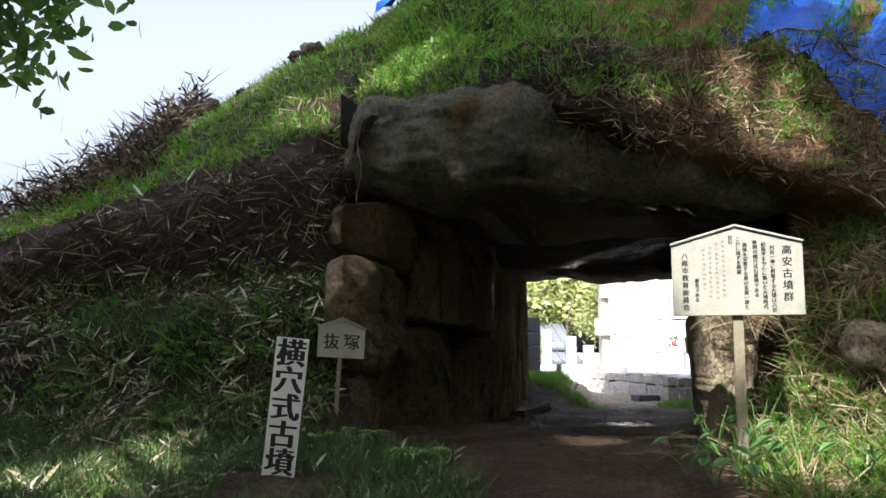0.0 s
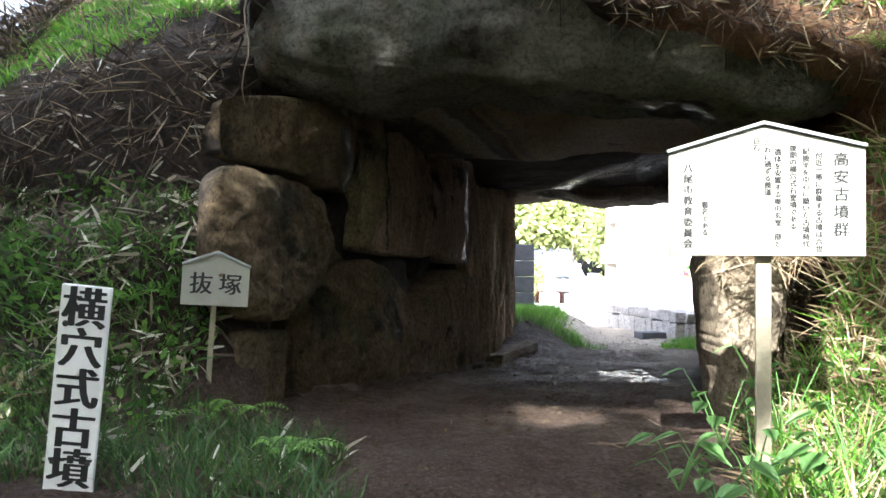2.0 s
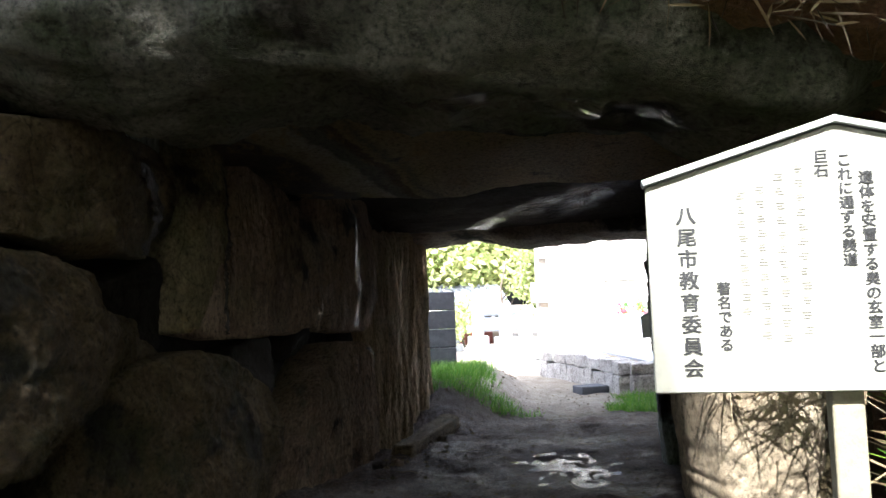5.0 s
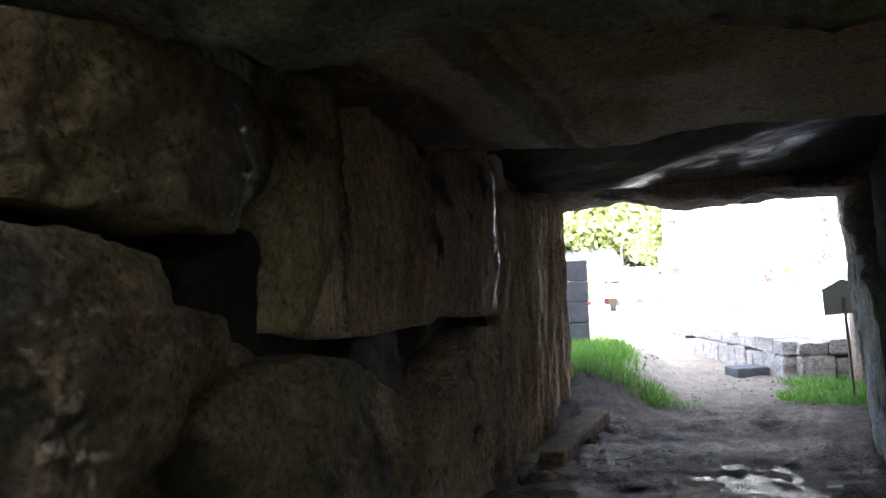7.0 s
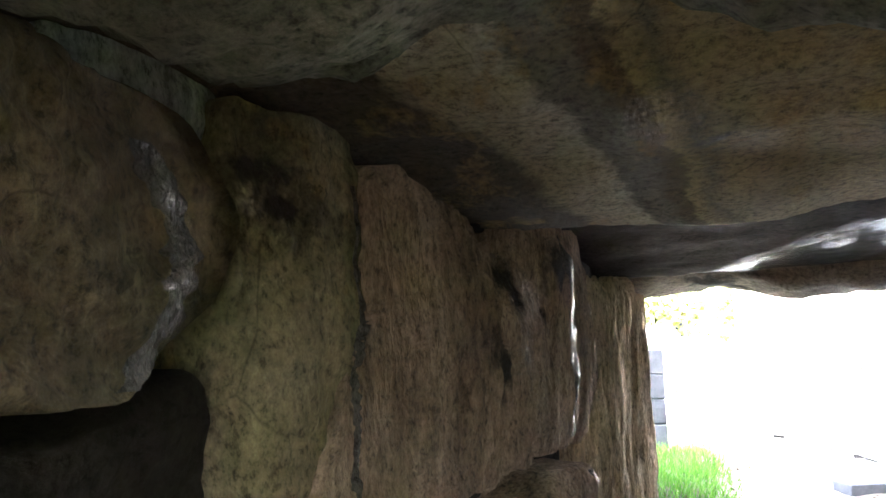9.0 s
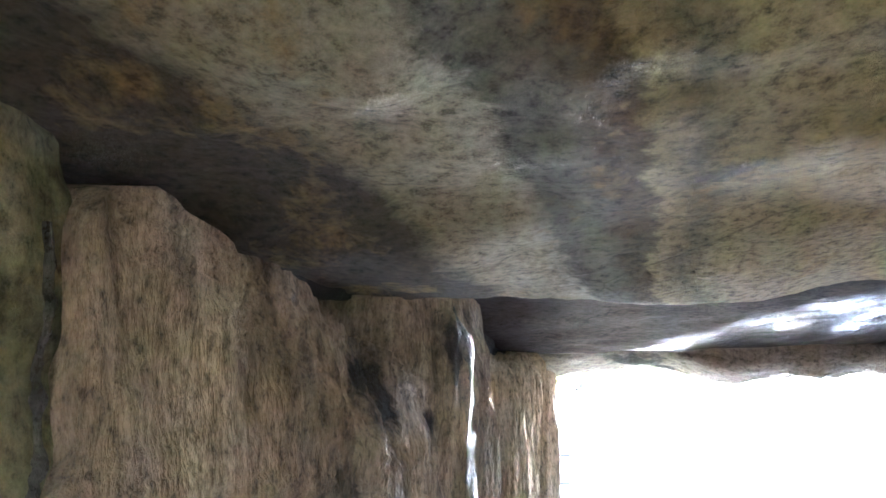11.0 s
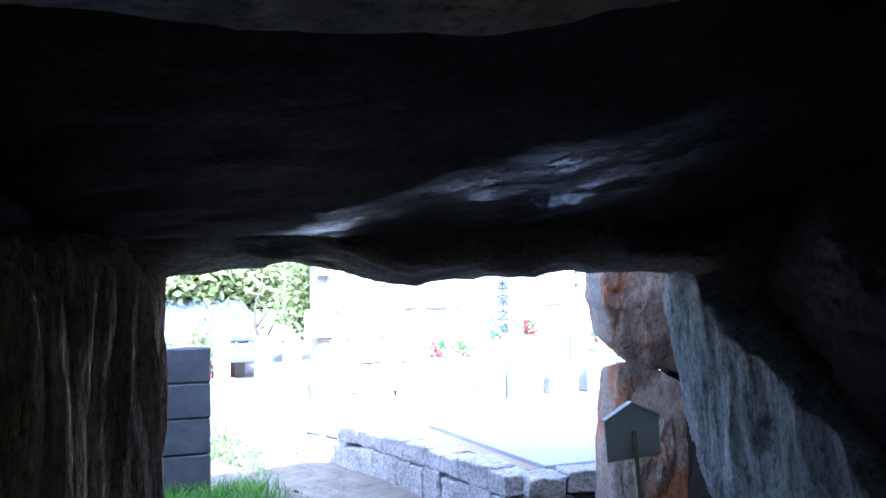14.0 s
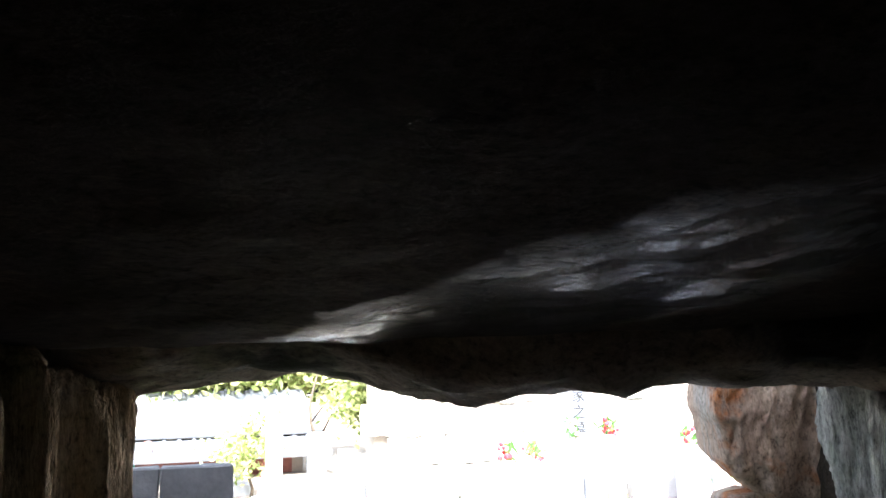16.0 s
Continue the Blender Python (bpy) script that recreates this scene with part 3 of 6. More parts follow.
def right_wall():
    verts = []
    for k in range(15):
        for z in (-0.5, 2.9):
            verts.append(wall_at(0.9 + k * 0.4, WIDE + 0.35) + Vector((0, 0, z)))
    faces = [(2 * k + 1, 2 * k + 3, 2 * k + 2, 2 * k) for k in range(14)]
    wall = tagged(link("wall_right", verts, faces, M_DARK), "near-black sheet shading the joints behind the right-hand stones", "wall", kind="structure")
    slab_stone("stone", (0, 6.14, 0), (1, 0.1, 0), UP, [(1.94, 0.98), (2.15, 1.02), (2.42, 0.96), (2.42, 0.57), (2.36, 0.38), (2.26, 0.27), (2.24, -0.15), (2.05, -0.15), (2.03, 0.29), (1.98, 0.63)], 0.3, 0.09, M_TAN, 61, 0.045, parent=wall, label="pale sunlit tan stone standing at the mouth", turns=120, rings=30)
    boulder("stone", wall_at(1.6, WIDE + 0.3) + Vector((0, 0, 0.8)), (0.32, 0.6, 0.98), (0, -4, -16), M_WALL, 62, rough=0.06, parent=wall, label="mossy brown upright stone")
    boulder("stone", wall_at(2.75, WIDE + 0.42) + Vector((0, 0, 0.95)), (0.32, 0.7, 1.2), (0, -6, -16), M_GRAIN, 63, rough=0.06, parent=wall, label="brown grained upright stone")
    boulder("stone", wall_at(4.3, WIDE + 0.5) + Vector((0, 0, 0.95)), (0.32, 1.1, 1.2), (0, -8, -16), M_GRAIN, 64, rough=0.06, parent=wall, label="dark grained stone slab")
    # the grey slab turns towards the exit; its upper edge runs down into the passage under darker stones
    out = -(AX + NX * 0.22).normalized()
    up_in = Vector((0, 0, 1)) - NX * 0.14
    slab_stone("stone", wall_at(7.28, WIDE + 0.1) + Vector((0, 0, 1.4)), out, up_in, [(7.28 - s, z - 1.4) for s, z in ((4.2, -0.3), (4.5, 0.62), (5.23, 1.1), (5.8, 1.38), (6.26, 1.6), (6.66, 1.84), (6.9, 1.8), (7.36, 1.45), (7.95, 0.97), (8.3, 0.4), (8.45, -0.3))], 0.5, 0.03, M_GREY, 65, 0.035, grain=(2, 2, 0.6), parent=wall, label="big grey-green slab leaning inwards")
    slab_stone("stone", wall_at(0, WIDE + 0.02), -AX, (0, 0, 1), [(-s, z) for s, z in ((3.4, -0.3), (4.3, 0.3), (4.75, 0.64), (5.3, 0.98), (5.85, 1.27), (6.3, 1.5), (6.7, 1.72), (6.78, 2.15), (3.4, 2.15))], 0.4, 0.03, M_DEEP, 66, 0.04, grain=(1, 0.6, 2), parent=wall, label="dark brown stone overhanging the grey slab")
    return wall


def roof():
    def under_soil(p):
        lim = cap_low(p.x) + 0.05
        return (p.x, p.y, lim + 0.12 * (p.z - lim)) if p.z > lim and p.x > 0.45 else p

    boulder("capstone", (1.2, 7.0, 2.36), (1.98, 0.74, 0.5), (4, 2.5, -4), M_CAP1, 71, power=3.6, cuts=60, rough=0.11, shape=under_soil)
    boulder("capstone", wall_at(2.2, 1.2) + Vector((0, 0, 2.345)), (1.75, 1.52, 0.31), (-3, 0, -16), M_CAP2, 72, power=22, cuts=110, rough=0.03, facets=0)
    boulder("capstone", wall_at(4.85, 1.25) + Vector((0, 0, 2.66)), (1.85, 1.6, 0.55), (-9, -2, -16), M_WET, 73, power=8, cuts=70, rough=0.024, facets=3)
    def raised(p):
        o = (p - wall_at(0, 0)).dot((wall_at(0, 1) - wall_at(0, 0)).normalized())
        return (p.x, p.y, p.z + 0.09 * max(0, (0.9 - o) / 0.9))

    boulder("capstone", wall_at(6.6, 1.3) + Vector((0, 0, 2.25)), (1.9, 0.48, 0.5), (0, 0, -16), M_CAP3, 74, power=5, cuts=60, rough=0.07, shape=raised)
    for ob in [o for o in scene.objects if o.name.startswith("capstone")]:
        tagged(ob, "huge rough roof stone spanning the passage", "stone", "roof stones", "structure")


ground_sheet()
cap_earth()
left_wall()
right_wall()
roof()

# ---- signs at the mouth ----
M_BOARD = plain("weathered_white_board", (0.34, 0.335, 0.275), 0.6, var=0.16, scale=7)
M_WHITE = plain("white_paint", (0.78, 0.79, 0.77), 0.5, var=0.08)
M_POST = plain("greyed_wood", (0.25, 0.22, 0.145), 0.8, var=0.3, scale=25)
M_INK = plain("black_ink", (0.015, 0.015, 0.015), 0.6, var=0.1)
M_BOLT = plain("dark_bolt", (0.05, 0.045, 0.04), 0.45, metal=0.6)
M_TIN = plain("grey_tin", (0.3, 0.32, 0.3), 0.5, metal=0.4)


def letters(text, size, at, m, parent, name="lettering", gap=1.0, material=None):
    """A column of writing, upright, each sign under the other, in the board's own plane (x across, z up)."""
    bmx = bmesh.new()
    for k, ch in enumerate(text):
        cu = bpy.data.curves.new("sign", "FONT")
        cu.body, cu.size, cu.align_x, cu.align_y, cu.extrude = ch, size, "CENTER", "CENTER", 0.001
        cu.resolution_u = 3
        ob = bpy.data.objects.new("sign", cu)
        scene.collection.objects.link(ob)
        dg = bpy.context.evaluated_depsgraph_get()
        me = bpy.data.meshes.new_from_object(ob.evaluated_get(dg))
        me.transform(pose(at[0] - (0.022 if size > 0.05 else 0.035) * size, at[1], at[2] - k * size * gap, 90))
        for _ in range(3):
            bmx.from_mesh(me)
            me.transform(Matrix.Translation(((0.022 if size > 0.05 else 0.035) * size, -0.0002, 0.004 * size)))
        bpy.data.objects.remove(ob)
        bpy.data.curves.remove(cu)
        bpy.data.meshes.remove(me)
    ob = part(name, bmx, material or M_INK, parent)
    ob.matrix_basis = m
    return ob


def gable_board(w, side, peak, thick):
    """A five-cornered board: x across, z up from its lower edge, front face at -y."""
    bm = bmesh.new()
    pts = [(-w / 2, 0), (w / 2, 0), (w / 2, side), (0, peak), (-w / 2, side)]
    f = bm.faces.new([bm.verts.new((x, 0, z)) for x, z in pts])
    r = bmesh.ops.extrude_face_region(bm, geom=[f])
    bmesh.ops.translate(bm, vec=(0, thick, 0), verts=[e for e in r["geom"] if isinstance(e, bmesh.types.BMVert)])
    bmesh.ops.recalc_face_normals(bm, faces=bm.faces)
    bmesh.ops.bevel(bm, geom=bm.edges[:], offset=0.003, segments=1, affect="EDGES")
    return bm


def roof_strip(w, side, peak, thick, parent, material, over=0.012):
    for sx in (-1, 1):
        length = math.hypot(w / 2, peak - side) + over
        a = math.degrees(math.atan2(peak - side, w / 2))
        bm = box((length, thick + 0.03, 0.014), (0, 0, 0), 0.002, pose(sx * w / 4, thick / 2, (side + peak) / 2 + 0.009, 0, a * sx, 0))
        part("roof_strip", bm, material, parent)


def empty_thing(name, m, label, category, group=""):
    e = new(name)
    e.matrix_world = m
    return tagged(e, label, category, group)


def big_sign():
    w = 0.785
    e = empty_thing("information_sign", pose(1.848, 5.205, 0.04, 0, 0, -16), "white gabled information board on a weathered wooden post", "sign")
    board = part("board", gable_board(w, 0.45, 0.56, 0.03), M_BOARD, e)
    board.matrix_basis = pose(0, 0, 0.87)
    part("post", box((0.065, 0.06, 1.5), (0, 0.062, 0.55), 0.006), M_POST, e)
    roof_strip(w, 0.45, 0.56, 0.03, board, M_TIN)
    cols = [("高安古墳群", 0.30, 0.062, 1.18, 0.40), ("付近一帯に群集する古墳は六世", 0.215, 0.030, 1.0, 0.42), ("紀後半を中心に築いた古墳時代", 0.165, 0.030, 1.0, 0.44), ("後期の横穴式石室墳である", 0.115, 0.030, 1.0, 0.455),
            ("遺体を安置する奥の玄室一部と", 0.055, 0.030, 1.0, 0.44), ("これに通ずる羨道", 0.015, 0.030, 1.0, 0.48), ("巨石", -0.03, 0.030, 1.0, 0.49), ("著名である", -0.24, 0.030, 1.0, 0.22), ("八尾市教育委員会", -0.31, 0.042, 1.12, 0.38)]
    for text, x, size, gap, top in cols:
        letters(text, size, (x, -0.0012, top), pose(0, 0, 0), board, gap=gap)
    faded = plain("faded_ink", (0.11, 0.1, 0.08), 0.7, var=0.3)
    rng = random.Random(31)
    for x, top, count in ((-0.075, 0.47, 12), (-0.115, 0.455, 12), (-0.155, 0.43, 11), (-0.195, 0.42, 9)):
        bm = bmesh.new()
        for k in range(count):
            for dz in (0.005, -0.001, -0.007):
                bmesh.ops.create_cube(bm, size=1, matrix=pose(x + rng.uniform(-0.003, 0.003), -0.0008, top - k * 0.031 + dz) @ Matrix.Diagonal((rng.uniform(0.008, 0.02), 0.0012, 0.0022, 1)))
        part("lettering", bm, faded, board, "faded unreadable writing")


def small_sign(name, m, w, side, peak, pole, text, label):
    e = empty_thing(name, m, label, "sign")
    board = part("board", gable_board(w, side, peak, 0.02), M_BOARD, e)
    board.matrix_basis = pose(0, 0, pole)
    part("post", box((0.028, 0.022, pole + side * 0.7 + 0.25), (0, 0.034, (pole + side * 0.7 - 0.25) / 2), 0.004), M_POST, e)
    roof_strip(w, side, peak, 0.02, board, M_TIN, 0.006)
    for i, ch in enumerate(text):
        letters(ch, 0.12, (-0.075 + 0.15 * i, -0.0012, side * 0.52), pose(0, 0, 0), board)
    return e


def plank_sign():
    e = empty_thing("marker_plank", pose(-0.95, 4.84, -0.13, 4, 5.5, 6), "white upright marker plank with black characters, leaning in the grass", "sign")
    part("plank", box((0.185, 0.022, 1.0), (0, 0.0, 0.4), 0.004), M_WHITE, e)
    for dx in (-0.0035, 0.0035):
        letters("横穴式古墳", 0.163, (dx, -0.0125 - abs(dx) * 0.1, 0.805), pose(0, 0, 0), e, gap=0.95)
    for x, z in ((-0.065, 0.75), (0.065, 0.75), (-0.065, 0.22), (0.065, 0.22)):
        bm = bmesh.new()
        bmesh.ops.create_uvsphere(bm, u_segments=10, v_segments=6, radius=0.012)
        bmesh.ops.scale(bm, vec=(1, 0.5, 1), verts=bm.verts)
        bmesh.ops.translate(bm, vec=(x, -0.012, z), verts=bm.verts)
        part("bolt", bm, M_BOLT, e)


big_sign()
small_sign("name_sign", pose(-0.76, 6.0, 0.12, 0, 3, 22), 0.345, 0.205, 0.275, 0.52, "抜塚", "small gabled white name board on a thin stake")
small_sign("back_sign", pose(4.08, 13.25, -0.1, 0, 3, 178), 0.38, 0.24, 0.33, 0.75, "", "small gabled board seen from its grey back, on a thin stake")
plank_sign()

# ---- beyond the passage ----
M_BLOCK = plain("dark_concrete_block", (0.085, 0.09, 0.105), 0.85, var=0.35, scale=5, bump=0.01)
M_ASHLAR = rock("ashlar", (0.3, 0.28, 0.26), (0.45, 0.43, 0.41), (0.62, 0.6, 0.57), bump=0.012, stain=(0.2, 0.18, 0.2), stain_at=0.6)
M_WALLSTONE = rock("pale_wall_stone", (0.6, 0.57, 0.53), (0.7, 0.68, 0.64), (0.8, 0.78, 0.75), bump=0.02, stain=(0.4, 0.36, 0.3), stain_at=0.66)
M_GRANITE = plain("pale_granite", (0.36, 0.38, 0.42), 0.4, var=0.1, scale=60, bump=0.001)
M_GREYGRANITE = plain("grey_granite", (0.17, 0.19, 0.23), 0.3, var=0.12, scale=80, bump=0.001)
M_GRAVEL = plain("grey_gravel", (0.36, 0.38, 0.42), 0.8, var=0.45, scale=40, bump=0.02)
M_SAND = plain("brown_sand", (0.3, 0.24, 0.16), 0.9, var=0.2, scale=12, bump=0.01)
M_MORTAR = plain("dark_joint", (0.45, 0.42, 0.38), 0.9)
M_FLOWER = plain("red_petals", (0.6, 0.03, 0.05), 0.5, var=0.3)
M_PINK = plain("pink_petals", (0.75, 0.4, 0.45), 0.5, var=0.2)
M_STEM = plain("flower_leaves", (0.06, 0.16, 0.03), 0.5, var=0.4)
M_WHITEWALL = plain("pale_plaster", (0.4, 0.36, 0.3), 0.8, var=0.1)
M_TILE = plain("roof_tiles", (0.13, 0.14, 0.16), 0.5, var=0.2)
M_REDWOOD = plain("red_brown_boards", (0.28, 0.1, 0.08), 0.7, var=0.25)
M_TEAL = plain("teal_cloth", (0.1, 0.4, 0.36), 0.7, var=0.1)


def worn_block(size, seed, wear=0.012):
    """A cut stone with chipped, uneven edges."""
    bm = box(size, bevel=min(size) * 0.07, segs=1)
    bmesh.ops.subdivide_edges(bm, edges=[e for e in bm.edges if e.calc_length() > 0.12], cuts=2, use_grid_fill=True)
    for v in bm.verts:
        v.co += Vector([wear * noise.noise(v.co * 9 + Vector((seed * 3.1 + k * 17, seed, k))) for k in range(3)])
    return bm


def block_wall():
    e = empty_thing("block_wall", pose(0, 0, 0), "low dark concrete block wall with weathered top", "wall")
    e["kind"] = "structure"
    for i in range(6):
        for k in range(4):
            ob = part("block", worn_block((0.447, 0.16, 0.263), i * 4 + k, 0.006), M_BLOCK, e)
            ob.matrix_basis = pose(1.81 - 0.225 - k * 0.452, 15.6, 1.31 - 0.132 - i * 0.268)


def terrace():
    e = empty_thing("grave_terrace", pose(0, 0, 0), "raised grave terrace edged with pale cut stones", "terrace")
    e["kind"] = "structure"
    bm = bmesh.new()
    pts = [(3.72, 20.9), (3.9, 18.9), (4.1, 17.3), (4.35, 16.4), (4.45, 15.1), (14, 14.2), (20, 22.0)]
    top = [bm.verts.new((x, y, 0.17)) for x, y in pts]
    low = [bm.verts.new((x, y, -0.6)) for x, y in pts]
    bm.faces.new(top[::-1])
    for k in range(len(pts)):
        k2 = (k + 1) % len(pts)
        bm.faces.new((top[k], top[k2], low[k2], low[k]))
    bmesh.ops.recalc_face_normals(bm, faces=bm.faces)
    part("terrace_fill", bm, M_SAND, e)
    bm = box((9.6, 2.75, 0.06), (9.35, 16.65, 0.18), 0.01)
    part("gravel_bed", bm, M_GRAVEL, e, "bed of pale grey gravel")
    # course of rough stones along the path, then round the corner
    rng = random.Random(4)
    line = [(3.3, 19.6), (3.62, 18.6), (3.9, 17.2), (4.05, 16.0), (4.15, 14.85), (8.5, 14.35)]
    for z0, hh, jit in ((-0.24, 0.3, 0.0), (0.07, 0.17, 0.22)):
        for (x1, y1), (x2, y2) in zip(line, line[1:]):
            d = math.hypot(x2 - x1, y2 - y1)
            a = math.degrees(math.atan2(y2 - y1, x2 - x1))
            p = jit if (x1, y1) == line[0] else 0
            while p < d - 0.08:
                w = min(rng.uniform(0.24, 0.42) * (1 if z0 < 0 else 1.3), d - p)
                q = (p + w / 2) / d
                h = hh * rng.uniform(0.9, 1.08)
                ob = part("stone", worn_block((w - 0.015, 0.3, h), rng.random() * 50, 0.022), M_ASHLAR, e)
                ob.matrix_basis = pose(x1 + (x2 - x1) * q, y1 + (y2 - y1) * q + 0.1, z0 + h / 2, rng.uniform(-3, 3), rng.uniform(-2, 2), a)
                p += w
    for x, y, w, d, z, rz in ((3.95, 19.3, 0.42, 0.6, 0.27, -75), (4.2, 18.4, 0.4, 0.55, 0.25, -75), (4.85, 18.62, 0.7, 0.3, 0.24, 2)):
        ob = part("cut_stone", worn_block((w, d, 0.2), x * 7, 0.006), M_GRANITE, e)
        ob.matrix_basis = pose(x, y, z, 0, 0, rz)
    for k in range(9):
        ob = part("kerb", worn_block((0.98, 0.14, 0.12), k, 0.004), M_GRANITE, e)
        ob.matrix_basis = pose(5.1 + k, 18.1, 0.22)
    # loose slab on the path
    ob = tagged(part("step_slab", worn_block((0.42, 0.34, 0.11), 3, 0.012), M_BLOCK), "loose dark grey slab lying on the path", "slab")
    ob.matrix_world = pose(3.72, 15.45, -0.17, 0, 0, 12)
    st = tagged(boulder("rock", (3.2, 19.4, -0.06), (0.22, 0.17, 0.22), (0, 12, 20), M_ASHLAR, 91, power=5, cuts=10, rough=0.09), "rough grey boulder beside the terrace", "rock")


def retaining_wall():
    e = empty_thing("retaining_wall", pose(0, 0, 0), "tall pale retaining wall of fitted stones", "wall")
    e["kind"] = "structure"
    part("wall_core", box((22, 0.5, 5.2), (15.2, 22.25, 1.9), 0.02), M_MORTAR, e)
    rng = random.Random(9)
    z, row = -0.3, 0
    meshes = []
    for k in range(14):
        bm = worn_block((1, 0.3, 1), k * 3.3, 0.045)
        me = bpy.data.meshes.new("stone")
        bm.to_mesh(me)
        bm.free()
        me.materials.append(M_WALLSTONE)
        meshes.append(me)
    while z < 4.3:
        h = rng.uniform(0.42, 0.62)
        x = 4.3 + rng.uniform(-0.3, 0.2)
        while x < 14:
            w = rng.uniform(0.45, 0.95)
            ob = new("stone", rng.choice(meshes))
            ob.parent = e
            ob.matrix_basis = pose(x + w / 2, 21.98 + rng.uniform(-0.03, 0.03), z + h / 2, rng.uniform(-2, 2), rng.uniform(-4, 4), 0) @ Matrix.Diagonal((w * 0.985, 1, h * 0.985, 1))
            x += w
        z += h * 0.985


def flower_vase(at, tall=0.2, seed=0, material=None):
    e = empty_thing("flower_vase", pose(*at), "white grave vase with red flowers and green leaves", "vase", "vases on the graves")
    bm = bmesh.new()
    r = bmesh.ops.create_cone(bm, segments=14, cap_ends=True, radius1=0.05, radius2=0.085, depth=0.09)
    bmesh.ops.translate(bm, vec=(0, 0, 0.045), verts=bm.verts)
    part("bowl", bm, M_WHITE, e)
    rng = random.Random(seed)
    for nm, mt, count, size in (("leaves", M_STEM, 26, 0.05), ("petals", material or M_FLOWER, 12, 0.035)):
        bm = bmesh.new()
        for _ in range(count):
            c = Vector((rng.gauss(0, 0.06), rng.gauss(0, 0.05), 0.09 + rng.random() * tall))
            if nm == "petals":
                one = bmesh.new()
                bmesh.ops.create_icosphere(one, subdivisions=1, radius=size * rng.uniform(0.7, 1.2), matrix=Matrix.Translation(c))
                part("flower", one, mt, e)
            else:
                a = Vector((rng.uniform(-1, 1), rng.uniform(-1, 1), rng.uniform(0.2, 1.4))).normalized() * size * 1.8
                b = a.cross(Vector((rng.uniform(-1, 1), rng.uniform(-1, 1), 0.3))).normalized() * size * 0.4
                bm.faces.new([bm.verts.new(c - a), bm.verts.new(c + b), bm.verts.new(c + a), bm.verts.new(c - b)])
        if nm == "leaves":
            part(nm, bm, mt, e)
        else:
            bm.free()


def grave(at, w, stone_h, base, text, label, material, size=0.2):
    e = empty_thing("gravestone", pose(*at), label, "gravestone", "family graves")
    z = 0
    for k, (bw, bh) in enumerate(base):
        part("plinth", box((bw, bw * 0.9, bh - 0.004), (0, 0.1, z + bh / 2), 0.012), M_GRANITE, e)
        z += bh
    part("shaft", box((w, w * 0.9, stone_h), (0, 0.1, z + stone_h / 2), 0.012), material, e)
    if text:
        letters(text, size, (0, 0.1 - w * 0.45 - 0.002, z + stone_h - size * 0.8), pose(0, 0, 0), e, gap=1.12)
    return e


